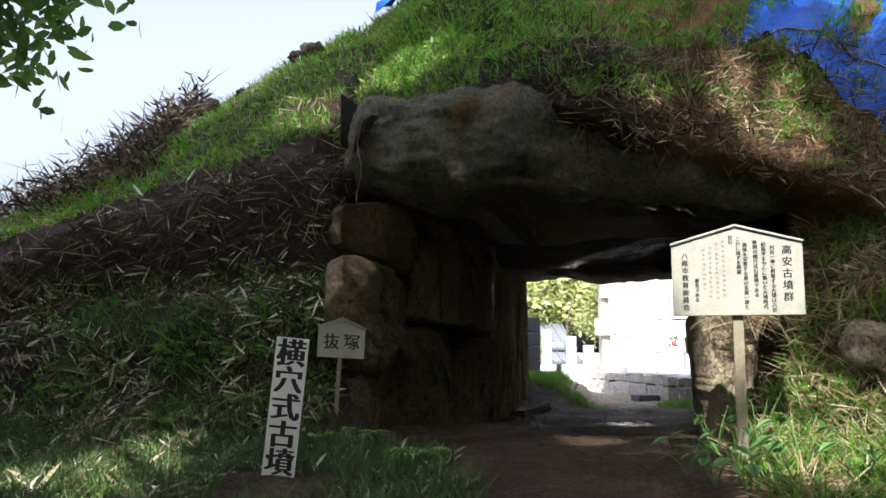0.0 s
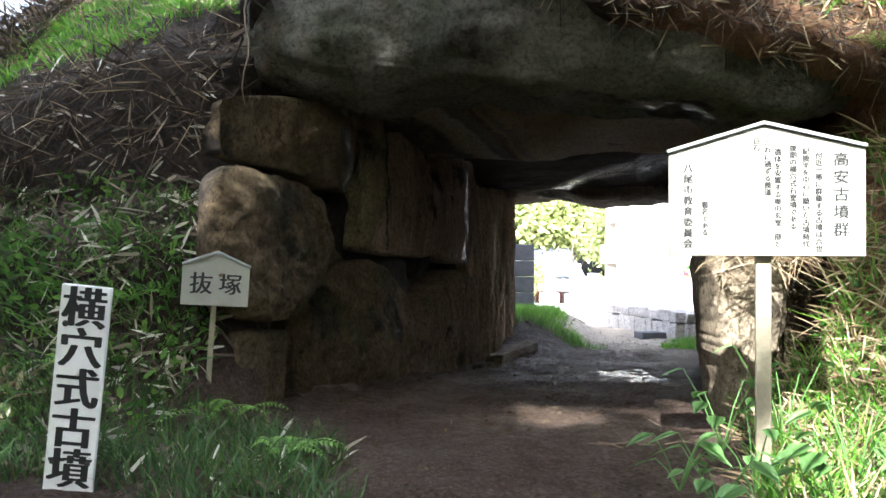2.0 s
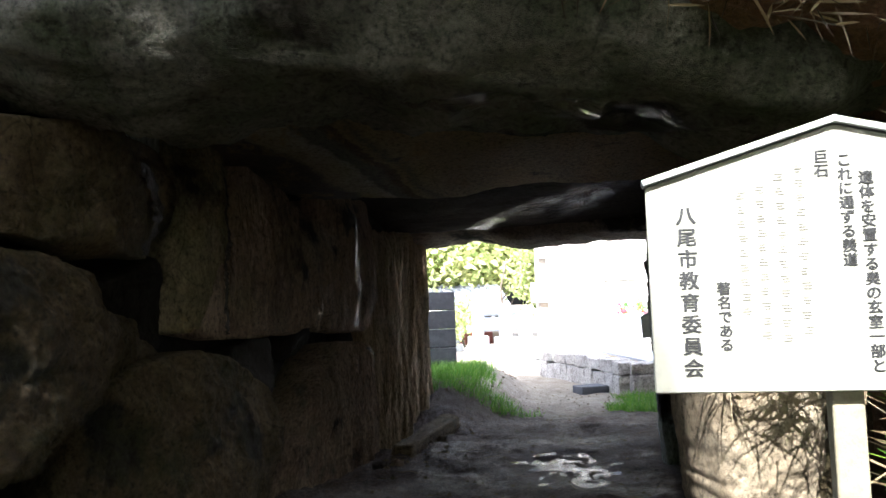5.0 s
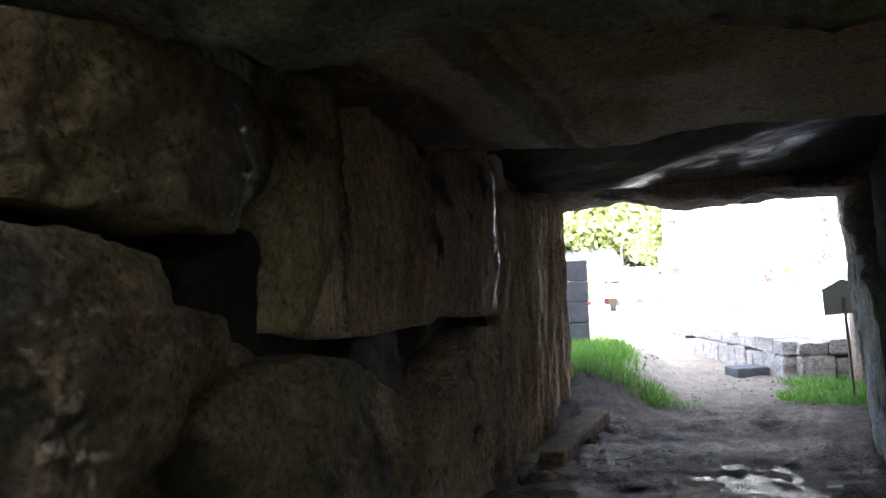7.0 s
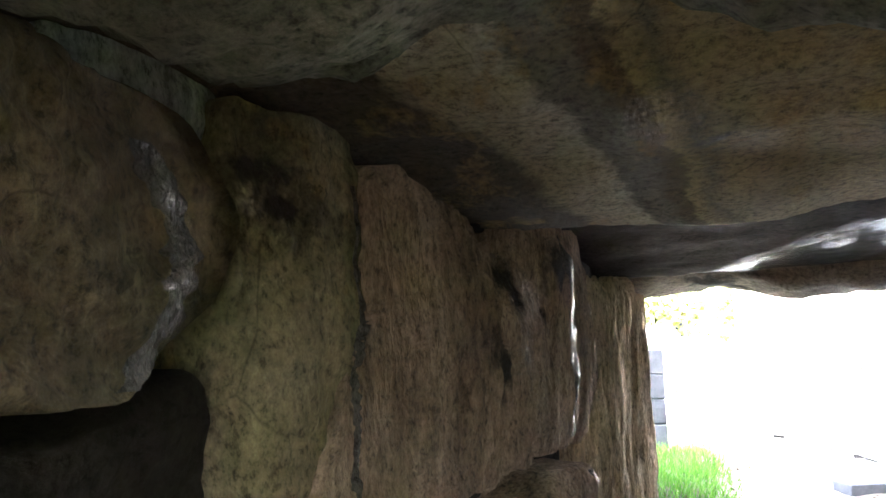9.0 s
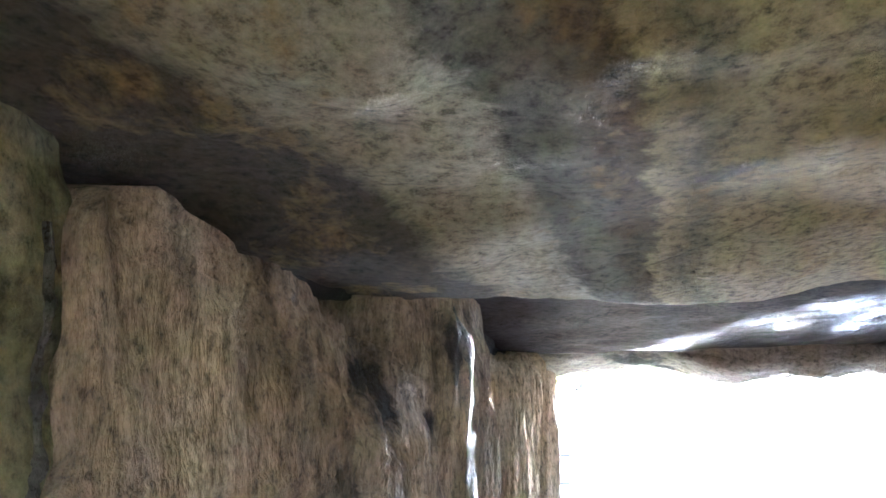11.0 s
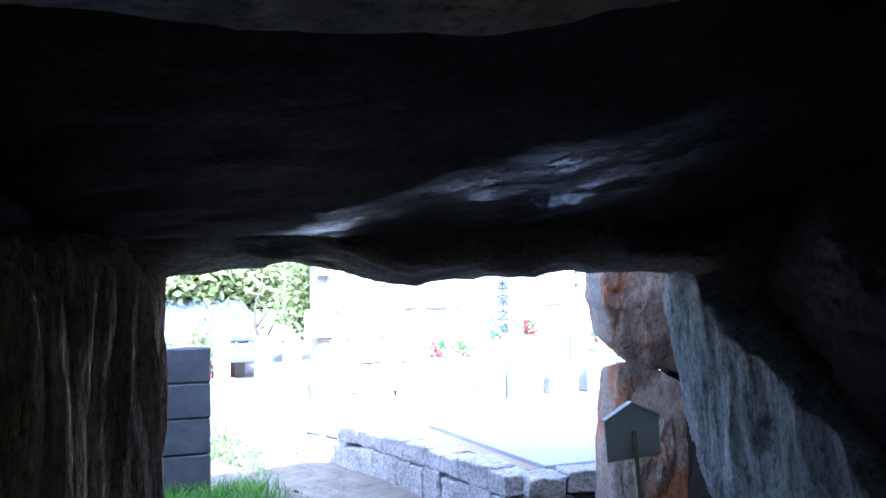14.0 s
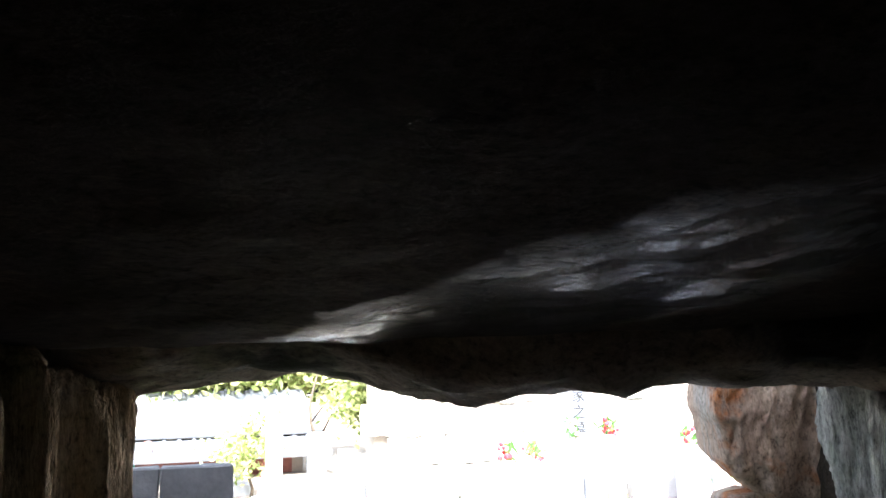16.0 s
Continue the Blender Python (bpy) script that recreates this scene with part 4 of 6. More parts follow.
def graveyard():
    grave((6.74, 20.5, 0.17), 0.32, 1.1, [(0.75, 0.35), (0.55, 0.6)], "岩本家之墓", "grey granite family gravestone with carved characters", M_GREYGRANITE, 0.2)
    grave((8.22, 20.7, 0.17), 0.33, 1.0, [(0.8, 0.4), (0.6, 0.65)], "福松", "old weathered gravestone with carved characters", M_WALLSTONE, 0.2)
    slab = empty_thing("epitaph_slab", pose(7.55, 20.25, 0.17, 0, 0, -14), "tall polished granite slab with a carved text on a foot", "gravestone")
    part("foot", box((0.34, 0.3, 0.26), (0, 0, 0.13), 0.01), M_GRANITE, slab)
    plate = part("plate", box((0.58, 0.1, 0.85), (0, 0, 0.685), 0.01), M_GRANITE, slab)
    for k in range(6):
        part("text_line", box((0.018, 0.004, 0.45 - 0.05 * (k % 3)), (0.12 - 0.06 * k, -0.052, 0.78), 0), M_GREYGRANITE, plate)
    part("blue_mark", box((0.05, 0.004, 0.36), (0.2, -0.052, 0.72), 0.001), plain("blue_enamel", (0.12, 0.25, 0.6), 0.4), plate)
    # offering stones before the graves
    for x, y, w, h, lab in ((6.36, 20.2, 0.4, 0.78, "square granite vase post"), (7.08, 20.25, 0.26, 0.84, "square granite vase post"), (5.97, 20.3, 0.22, 0.55, "short granite vase post"), (5.66, 20.45, 0.24, 0.54, "short granite vase post"), (8.12, 19.9, 0.36, 0.7, "granite vase post with carved characters"), (8.5, 19.9, 0.3, 0.85, "plain square granite vase post")):
        e = tagged(part("vase_post", box((w, 0.28, h), (0, 0, h / 2), 0.01), M_GRANITE), lab, "post", "granite posts")
        e.matrix_world = pose(x, y, 0.165)
    alt = empty_thing("offering_altar", pose(6.78, 19.95, 0.165), "low granite altar with a round crest and a small bowl", "altar")
    part("body", box((0.36, 0.35, 0.58), (0, 0, 0.29), 0.01), M_GRANITE, alt)
    part("panel", box((0.26, 0.012, 0.3), (0, -0.178, 0.4), 0.003), M_GREYGRANITE, alt)
    bm = bmesh.new()
    for k in range(6):
        a = k * math.pi / 3
        bmesh.ops.create_uvsphere(bm, u_segments=8, v_segments=5, radius=0.045, matrix=pose(0.06 * math.cos(a), -0.183, 0.4 + 0.06 * math.sin(a)) @ Matrix.Diagonal((1, 0.15, 1, 1)))
    part("crest", bm, M_GRANITE, alt)
    part("incense_post", box((0.1, 0.1, 0.25), (0, -0.25, 0.125), 0.008), M_SAND, alt)
    bm = bmesh.new()
    bmesh.ops.create_cone(bm, segments=14, cap_ends=True, radius1=0.04, radius2=0.075, depth=0.08, matrix=Matrix.Translation((-0.05, 0, 0.62)))
    part("bowl", bm, M_WHITE, alt)
    flower_vase((6.5, 20.2, 0.942), 0.28, 1, M_PINK)
    flower_vase((7.08, 20.25, 1.002), 0.22, 2)
    flower_vase((5.97, 20.3, 0.712), 0.24, 3)
    flower_vase((5.66, 20.45, 0.702), 0.22, 4)
    flower_vase((8.1, 19.9, 0.862), 0.24, 5)
    # smaller graves further off on the path's far side
    for k, (x, y, h) in enumerate(((3.05, 24.5, 1.0), (3.6, 23.4, 0.8), (2.5, 27, 1.2), (4.0, 22.9, 0.55))):
        grave((x, y, -0.25), 0.27, h, [(0.7, 0.25), (0.5, 0.3)], "", "pale granite gravestone on stepped plinths", M_GRANITE)


def far_house():
    e = empty_thing("house", pose(1.0, 31.0, -1.5, 0, 0, 4), "pale house with a tiled roof and red-brown boards", "house")
    part("wall", box((7, 4, 2.5), (0, 2, 1.25), 0.02), M_WHITEWALL, e)
    for z, y, rx in ((2.75, 1.2, 20), (1.95, -0.5, 18)):
        roof = part("roof", box((8, 2.9 if z > 2.5 else 1.2, 0.12), (0, 0, 0), 0.02), M_TILE, e, "grey tiled roof")
        roof.matrix_basis = pose(0, y, z, rx)
        for k in range(24):
            ob = part("tile", box((0.09, 2.86 if z > 2.5 else 1.18, 0.07), (-3.9 + k * 0.34, 0, 0.08), 0.02), M_TILE, roof)
    part("board", box((6.4, 0.1, 0.7), (0, -0.06, 1.55), 0.01), M_REDWOOD, e, "red-brown boarding")
    part("board", box((6.4, 0.1, 0.16), (0, -0.06, 0.95), 0.01), M_REDWOOD, e, "red-brown boarding")
    part("awning", box((0.9, 0.3, 0.6), (-0.9, -0.3, 1.4), 0.03), M_TEAL, e, "teal cloth")
    for x in (-2.6, -0.2, 2.4):
        part("pillar", box((0.16, 0.16, 2.2), (x, -0.75, 1.1), 0.01), M_REDWOOD, e)


block_wall()
terrace()
retaining_wall()
graveyard()
far_house()

# ---- stones beside the exit ----
FACE = (0.97, -0.24, 0)
slab_stone("boulder", (4.7, 14.2, 0), FACE, (-0.04, -0.08, 1), [(x - 4.56, z) for x, z in ((4.37, 2.05), (4.35, 1.6), (4.42, 1.3), (4.6, 1.12), (4.93, 1.05), (5.1, 1.2), (5.1, 2.2), (4.45, 2.25))], 0.5, 0.07, M_ORANGE, 81, 0.04, grain=(2, 2, 0.7), turns=120, rings=26)
slab_stone("boulder", (4.7, 14.16, 0), FACE, (0.02, -0.05, 1), [(x - 4.56, z) for x, z in ((4.4, 1.11), (4.58, 1.14), (4.87, 1.0), (5.05, 0.95), (5.05, -0.35), (4.36, -0.35))], 0.5, 0.09, M_ORANGE, 82, 0.04, grain=(2, 2, 0.7), turns=120, rings=26)
# near-black block added to fill the dark gap between boulders and slab
boulder("boulder", (5.2, 14.0, 1.0), (0.16, 0.4, 1.2), (0, 0, -14), M_DARK, 84, power=4, rough=0.08)
for ob in [o for o in scene.objects if o.name.startswith("boulder")]:
    tagged(ob, "orange and grey streaked boulder stack with its dark filler beside the exit", "stone", "boulders by the exit")
kerb = tagged(part("edge_stone", worn_block((0.2, 1.6, 0.3), 5, 0.035), M_WALL), "long worn kerb stone at the wall's foot", "kerb")
kerb.matrix_world = pose(1.2, 11.5, -0.19, 1, 5, -19)


# ---- water: puddle and seepage ----
def water_material():
    m, t, b = nodes_of("puddle_water")
    n = noise_of(t, coords(t), 14, 4)
    t.links.new(ramp_of(t, n, [(0.4, (0.02, 0.016, 0.012)), (0.65, (0.05, 0.04, 0.03))]), b.inputs["Base Color"])
    b.inputs["Roughness"].default_value = 0.14
    b.inputs["Specular IOR Level"].default_value = 0.4
    bump_of(t, b, [(noise_of(t, coords(t, (1, 0.5, 1)), 60, 5, 0.75), 1.0, 0.03)])
    return m


M_WATER = water_material()
m_seep, t_seep, b_seep = nodes_of("seeping_water")
t_seep.links.new(ramp_of(t_seep, noise_of(t_seep, coords(t_seep), 30, 4), [(0.35, (0.03, 0.025, 0.02)), (0.7, (0.11, 0.095, 0.08))]), b_seep.inputs["Base Color"])
glint = ramp_of(t_seep, noise_of(t_seep, coords(t_seep, (1, 1, 0.7)), 85, 4, 0.7), [(0.47, (0, 0, 0)), (0.54, (1, 1, 1))])
dull = t_seep.nodes.new("ShaderNodeMapRange")
dull.inputs["To Min"].default_value, dull.inputs["To Max"].default_value = 0.75, 0.12
t_seep.links.new(glint, dull.inputs["Value"])
t_seep.links.new(dull.outputs[0], b_seep.inputs["Roughness"])
t_seep.links.new(glint, b_seep.inputs["Coat Weight"])
b_seep.inputs["Coat Roughness"].default_value = 0.1
b_seep.inputs["Specular IOR Level"].default_value = 0.3
bump_of(t_seep, b_seep, [(noise_of(t_seep, coords(t_seep, (1, 1, 0.6)), 75, 5, 0.7), 1.0, 0.03)])


def puddle():
    verts, faces = [], []
    for i in range(40):
        for j in range(40):
            x, y = 1.6 + 1.3 * i / 39, 9.0 + 2.3 * j / 39
            r = math.hypot((x - 2.25) / 0.26, (y - 10.1) / 0.56) + 1.5 * fbm(Vector((x * 7, y * 6, 1)), 4)
            verts.append((x, y, floor_z(x, y) + 0.012 + 0.025 * fbm(Vector((x * 1.3, y * 1.3, 0.3)), 3) - 0.03 * max(0, r - 0.5)))
    for i in range(39):
        for j in range(39):
            faces.append((i * 40 + j, (i + 1) * 40 + j, (i + 1) * 40 + j + 1, i * 40 + j + 1))
    return tagged(link("puddle", verts, faces, M_WATER), "shallow muddy puddle shining on the earth path", "puddle", kind="structure")


puddle()


def seep(path, width, label):
    """A thread of seeping water down a stone: (along the wall, height) from top to bottom."""
    verts, faces = [], []
    n, m = 70, 8
    dg = bpy.context.evaluated_depsgraph_get()
    for k in range(n + 1):
        q = k / n
        s = lerp([(i / (len(path) - 1), p[0]) for i, p in enumerate(path)], q) + 0.012 * noise.noise(Vector((q * 9, path[0][0], 1)))
        z = lerp([(i / (len(path) - 1), p[1]) for i, p in enumerate(path)], q)
        w = width * (0.75 + 0.6 * noise.noise(Vector((q * 14, path[0][1], 7))))
        for c in range(m + 1):
            a = c / m - 0.5
            at_ = s + a * w + 0.01 * noise.noise(Vector((q * 30, c * 0.5, 3)))
            hit, place, nrm, *_ = scene.ray_cast(dg, wall_at(at_, 1.0) + Vector((0, 0, z)), -NX)
            base = place if hit else wall_at(at_, 0.0) + Vector((0, 0, z))
            verts.append(base + NX * (0.006 - 0.012 * abs(2 * a) ** 3 + 0.006 * noise.noise(base * 28) + 0.003))
    for k in range(n):
        for c in range(m):
            a = k * (m + 1) + c
            faces.append((a, a + 1, a + m + 2, a + m + 1))
    return tagged(link("water_streak", verts, faces, m_seep), label, "water", "seepage on the wall", "structure")


bpy.context.view_layer.update()
seep([(1.14, 1.88), (1.27, 1.7), (1.22, 1.55), (1.08, 1.41)], 0.15, "broad glistening streak of seeping water on stone")
seep([(1.94, 1.92), (1.93, 1.6), (1.85, 1.42)], 0.03, "thin glistening thread of seeping water on stone")
seep([(1.84, 1.42), (1.78, 1.0)], 0.035, "thin glistening thread of seeping water on stone")
seep([(3.84, 1.99), (3.98, 1.75), (4.06, 1.55), (4.12, 1.25), (4.16, 0.97)], 0.14, "pale glistening streak of seeping water on stone")
seep([(4.35, 0.78), (4.5, 0.66), (4.58, 0.5)], 0.1, "pale glistening streak of seeping water on stone")


# ---- plants ----
from mathutils.bvhtree import BVHTree


def bvh_of(*names):
    vs, fs = [], []
    for nm in names:
        me = bpy.data.objects[nm].data
        o = len(vs)
        vs += [v.co.copy() for v in me.vertices]
        fs += [[o + i for i in p.vertices] for p in me.polygons]
    return BVHTree.FromPolygons(vs, fs)


SKIN = bvh_of("ground", "mound_earth")


def down(x, y):
    hit = SKIN.ray_cast(Vector((x, y, 12)), Vector((0, 0, -1)))
    return (hit[0], hit[1]) if hit[0] else (None, None)


def onto_face(x, z, y0=1.5):
    hit = SKIN.ray_cast(Vector((x, y0, z + 0.35)), Vector((0.0, 1, -0.12)).normalized())
    return (hit[0], hit[1] if hit[1].y < 0 or hit[1].z > 0 else -hit[1]) if hit[0] else (None, None)


def cloud(name, roots, ways, lengths, widths, material, bend, seed, leaf=False):
    """Many blades or leaves in one mesh: each a narrow folded strip that bends over."""
    rs = np.random.RandomState(seed)
    n = len(roots)
    p = np.array([tuple(r) for r in roots])
    d = np.array([tuple(w) for w in ways])
    d /= np.linalg.norm(d, axis=1)[:, None]
    ang = rs.uniform(0, 2 * np.pi, n)
    flat = np.stack([np.cos(ang), np.sin(ang), np.zeros(n)], 1)
    side = np.cross(d, flat)
    side /= np.linalg.norm(side, axis=1)[:, None] + 1e-9
    L, W = np.array(lengths)[:, None], np.array(widths)[:, None]
    sag = flat * (L * bend * rs.uniform(0.3, 1.2, (n, 1))) + np.array([0, 0, -1]) * (L * bend * 0.35)
    if leaf:
        near, far = p + d * L * 0.28 + sag * 0.08, p + d * L * 0.66 + sag * 0.28
        V = np.stack([p, near + side * W * 0.9, far + side * W * 0.85, p + d * L + sag * 0.6, far - side * W * 0.85, near - side * W * 0.9], 1).reshape(-1, 3)
        k = 6
    else:
        m = p + d * L * 0.5 + sag * 0.25
        V = np.stack([p - side * W, p + side * W, m + side * W * 0.75, m - side * W * 0.75, p + d * L + sag], 1).reshape(-1, 3)
        k = 5
    base = (np.arange(n) * k)[:, None]
    if leaf:
        loops = (base + np.array([0, 1, 5, 1, 2, 4, 5, 2, 3, 4])).ravel()
        starts = (np.arange(n)[:, None] * 10 + np.array([0, 3, 7])).ravel()
        totals = np.tile([3, 4, 3], n)
    else:
        loops = (base + np.array([0, 1, 2, 3, 3, 2, 4])).ravel()
        starts = (np.arange(n)[:, None] * 7 + np.array([0, 4])).ravel()
        totals = np.tile([4, 3], n)
    me = bpy.data.meshes.new(name)
    me.vertices.add(len(V))
    me.vertices.foreach_set("co", V.ravel())
    me.loops.add(len(loops))
    me.loops.foreach_set("vertex_index", loops.astype(np.int32))
    me.polygons.add(len(starts))
    me.polygons.foreach_set("loop_start", starts.astype(np.int32))
    me.polygons.foreach_set("loop_total", totals.astype(np.int32))
    me.update(calc_edges=True)
    me.materials.append(material)
    return new(name, me)


M_GRASS = leafy("fresh_grass", [(0.0, (0.07, 0.19, 0.02)), (0.5, (0.13, 0.32, 0.03)), (1.0, (0.26, 0.44, 0.06))], 0.45, 0.45)
# darker copy of the grass colour, with the verge's shade in it
M_SHADEGRASS = leafy("shade_grass", [(0.0, (0.03, 0.075, 0.015)), (0.6, (0.06, 0.13, 0.03)), (1.0, (0.14, 0.2, 0.05))])
M_BANK = leafy("bank_green", [(0.0, (0.05, 0.12, 0.02)), (0.6, (0.10, 0.22, 0.035)), (1.0, (0.22, 0.36, 0.07))], 0.5, 0.4)
M_DRY = leafy("dry_leaves", [(0.0, (0.03, 0.02, 0.012)), (0.5, (0.10, 0.07, 0.045)), (0.75, (0.34, 0.29, 0.21)), (1.0, (0.72, 0.68, 0.58))], 0.7, 0.1)
M_DUSK = leafy("dead_roots", [(0.0, (0.02, 0.014, 0.009)), (0.7, (0.075, 0.052, 0.032)), (1.0, (0.24, 0.185, 0.115))], 0.8, 0.1)
M_STRAW = leafy("straw", [(0.0, (0.16, 0.10, 0.05)), (0.6, (0.32, 0.24, 0.13)), (1.0, (0.5, 0.42, 0.27))], 0.7, 0.15)
M_LEAF = leafy("tree_leaves", [(0.0, (0.025, 0.06, 0.015)), (0.6, (0.06, 0.12, 0.025)), (1.0, (0.13, 0.2, 0.04))], 0.4, 0.4)
# brighter leaf colour stands in for sky light coming through from behind
M_BACKLIT = leafy("backlit_leaves", [(0.0, (0.1, 0.24, 0.05)), (0.6, (0.2, 0.42, 0.09)), (1.0, (0.34, 0.56, 0.14))], 0.35, 0.65)
M_BROAD = leafy("broad_weed_leaves", [(0.0, (0.09, 0.21, 0.05)), (1.0, (0.19, 0.36, 0.1))], 0.45, 0.35)
M_FERN = leafy("fern_green", [(0.0, (0.12, 0.27, 0.04)), (1.0, (0.26, 0.44, 0.08))], 0.5, 0.35)
M_BARK = plain("bark", (0.09, 0.07, 0.05), 0.9, var=0.4, scale=18, bump=0.02)
M_ROOT = plain("pale_roots", (0.24, 0.18, 0.12), 0.8, var=0.4, scale=30)
RNG = random.Random(11)


def scatter_down(x0, x1, y0, y1, count, keep):
    out = []
    for _ in range(count):
        x, y = RNG.uniform(x0, x1), RNG.uniform(y0, y1)
        p, n = down(x, y)
        if p and keep(p, n):
            out.append((p, n))
    return out


def scatter_face(x0, x1, z0, z1, count, keep):
    out = []
    for _ in range(count):
        p, n = onto_face(RNG.uniform(x0, x1), RNG.uniform(z0, z1))
        if p and keep(p, n):
            out.append((p, n))
    return out


def patchy(p, scale=0.9, cut=0.0, z=5.0):
    return noise.noise(Vector((p.x * scale, p.y * scale + p.z * scale, z))) > cut


def grass(name, spots, length, width, up, material, bend, seed, label):
    r = random.Random(seed)
    roots, ways, ls, ws = [], [], [], []
    for p, n in spots:
        roots.append(p - n * 0.01)
        ways.append(Vector((r.gauss(0, 0.35), r.gauss(0, 0.35), up)) + n * 0.5)
        ls.append(r.uniform(0.5, 1.25) * length)
        ws.append(width * r.uniform(0.6, 1.3))
    return tagged(cloud(name, roots, ways, ls, ws, material, bend, seed), label, "grass", kind="stuff")


def litter(name, spots, length, width, material, seed, label, lift=0.35):
    r = random.Random(seed)
    roots, ways, ls, ws = [], [], [], []
    for p, n in spots:
        t = Vector((r.gauss(0, 1), r.gauss(0, 1), r.gauss(0, 1)))
        t -= n * t.dot(n)
        roots.append(p + n * 0.012)
        ways.append(t.normalized() + n * abs(r.gauss(0, lift)))
        ls.append(r.uniform(0.4, 1.4) * length)
        ws.append(width * r.uniform(0.6, 1.4))
    return tagged(cloud(name, roots, ways, ls, ws, material, 0.3, seed, leaf=True), label, "litter", kind="stuff")


def in_passage(p):
    s, l = tunnel_sl(p.x, p.y)
    return -0.15 < l < WIDE + 0.1 and p.z < 0.6


def turf_edge(x):
    """Height at which the turf ends above the bare cut bank."""
    return lerp([(-5.5, 1.15), (-4.0, 1.62), (-3.07, 1.95), (-2.35, 2.22), (-1.63, 2.42), (-0.7, 2.75), (0.3, 2.9)], x) + 0.1 * noise.noise(Vector((x * 3, 1, 4))) + 0.06 * noise.noise(Vector((x * 11, 2, 4)))


top = scatter_face(-5.5, 0.0, 1.3, 5.4, 19000, lambda p, n: p.z > turf_edge(p.x) and p.y < 11)
top += scatter_down(-5.5, 0.0, 6.3, 10.6, 9000, lambda p, n: p.z > turf_edge(p.x))
grass("meadow_grass", [q for q in top if patchy(q[0], 2.6, -0.28, 3.0)], 0.15, 0.0042, 0.9, M_GRASS, 0.6, 1, "fresh green grass on the mound's top")
litter("meadow_weeds", [q for q in top[::3] if patchy(q[0], 2.1, -0.05, 6.0)], 0.085, 0.012, M_GRASS, 101, "leafy green weeds among the mound's grass", 1.6)
litter("turf_straw", top[1::6], 0.16, 0.004, M_STRAW, 102, "dry straw tangled in the mound's grass", 0.8)
over = scatter_face(-0.6, 4.0, 2.0, 5.2, 15000, lambda p, n: (p.z > cap_low(p.x) + 0.1 + 0.25 * smooth01(0.6, 1.6, p.x)) and (p.x < 1.0 or patchy(p, 2.0, 0.02 if p.z < 3.2 else -0.25)))
grass("overhang_grass", over, 0.16, 0.0045, 0.7, M_GRASS, 0.7, 2, "green grass and weeds growing over the roof stone")
litter("overhang_weeds", over[::4], 0.09, 0.013, M_GRASS, 103, "leafy green weeds over the roof stone", 1.6)
over2 = scatter_down(-0.7, 4.2, 6.0, 10.6, 11000, lambda p, n: p.z > cap_low(p.x) + 0.15 and (p.x < 1.0 or patchy(p, 1.6, -0.1)))
grass("mound_grass", over2, 0.17, 0.005, 0.8, M_GRASS, 0.6, 22, "green grass tufts on the mound's crown")
flank = scatter_face(0.7, 4.2, 1.7, 3.6, 7000, lambda p, n: p.z > cap_low(p.x) - 0.1)
litter("flank_litter", flank[::2], 0.15, 0.0045, M_STRAW, 104, "dry stalks and straw on the red clay above the roof stone", 0.8)
litter("flank_roots", flank[1::3], 0.2, 0.004, M_DUSK, 105, "dark dead stalks on the clay above the roof stone", 0.9)
lip = scatter_face(-1.2, 3.6, 1.7, 3.6, 9000, lambda p, n: cap_low(p.x) - 0.1 < p.z < cap_low(p.x) + 0.6)
litter("dead_grass", lip[::2], 0.14, 0.004, M_DUSK, 3, "dry brown grass hanging over the roof stone's edge", 0.5)
edge = [(p, n) for p, n in lip[::2] if p.z < cap_low(p.x) + 0.2]
rr = random.Random(5)
tagged(cloud("hanging_grass", [p for p, n in edge], [Vector((rr.gauss(0, 0.5), rr.uniform(-0.9, -0.1), rr.uniform(-1.2, 0.5))) for _ in edge], [rr.uniform(0.05, 0.22) for _ in edge], [rr.uniform(0.002, 0.005) for _ in edge], M_DUSK, 0.5, 33), "dry grass and rootlets hanging over the stone's edge", "grass", kind="stuff")
slope = scatter_face(-5.0, -0.5, -0.3, 2.8, 24000, lambda p, n: p.z < turf_edge(p.x) and p.y > 4.3 and not in_passage(p))
litter("bamboo_litter", [q for q in slope[:9000] if patchy(q[0], 1.3, -0.2, 2.0) and (q[0].z < 1.25 or RNG.random() < 0.2)], 0.15, 0.009, M_DRY, 4, "dry pale bamboo leaves littering the bank")
grass("bank_grass", [q for q in slope[8500:] if patchy(q[0], 1.1, -0.2) and q[0].z < 1.3], 0.17, 0.005, 0.6, M_BANK, 0.8, 5, "sparse dark green grass on the bank")
weedy = [q for q in scatter_face(-5.0, -0.6, -0.3, 1.7, 6000, lambda p, n: p.y > 4.3 and not in_passage(p)) if patchy(q[0], 1.5, 0.0, 8.0)]
litter("bank_weeds", weedy, 0.07, 0.013, M_BANK, 44, "small green leafy weeds on the shaded bank", 1.2)
foot = scatter_down(-3.6, 0.3, 2.6, 5.9, 16000, lambda p, n: p.z < 0.45 and not (-1.2 < p.x < -0.62 and 4.3 < p.y < 4.86) and p.x < 0.16 - 0.8 * max(0, p.y - 5.2) - 0.12 * abs(p.y - 4.8) + 0.12 * math.sin(p.y * 6))
grass("verge_grass", foot, 0.2, 0.004, 0.9, M_SHADEGRASS, 0.6, 6, "soft green grass at the foot of the bank")
right = scatter_face(1.75, 4.6, -0.4, 1.9, 18000, lambda p, n: not in_passage(p) and p.y > 3.6) + scatter_down(1.6, 4.2, 3.4, 6.3, 9000, lambda p, n: not in_passage(p) and p.z < 1.2 and p.x > 1.62 + 0.2 * abs(p.y - 4.6))
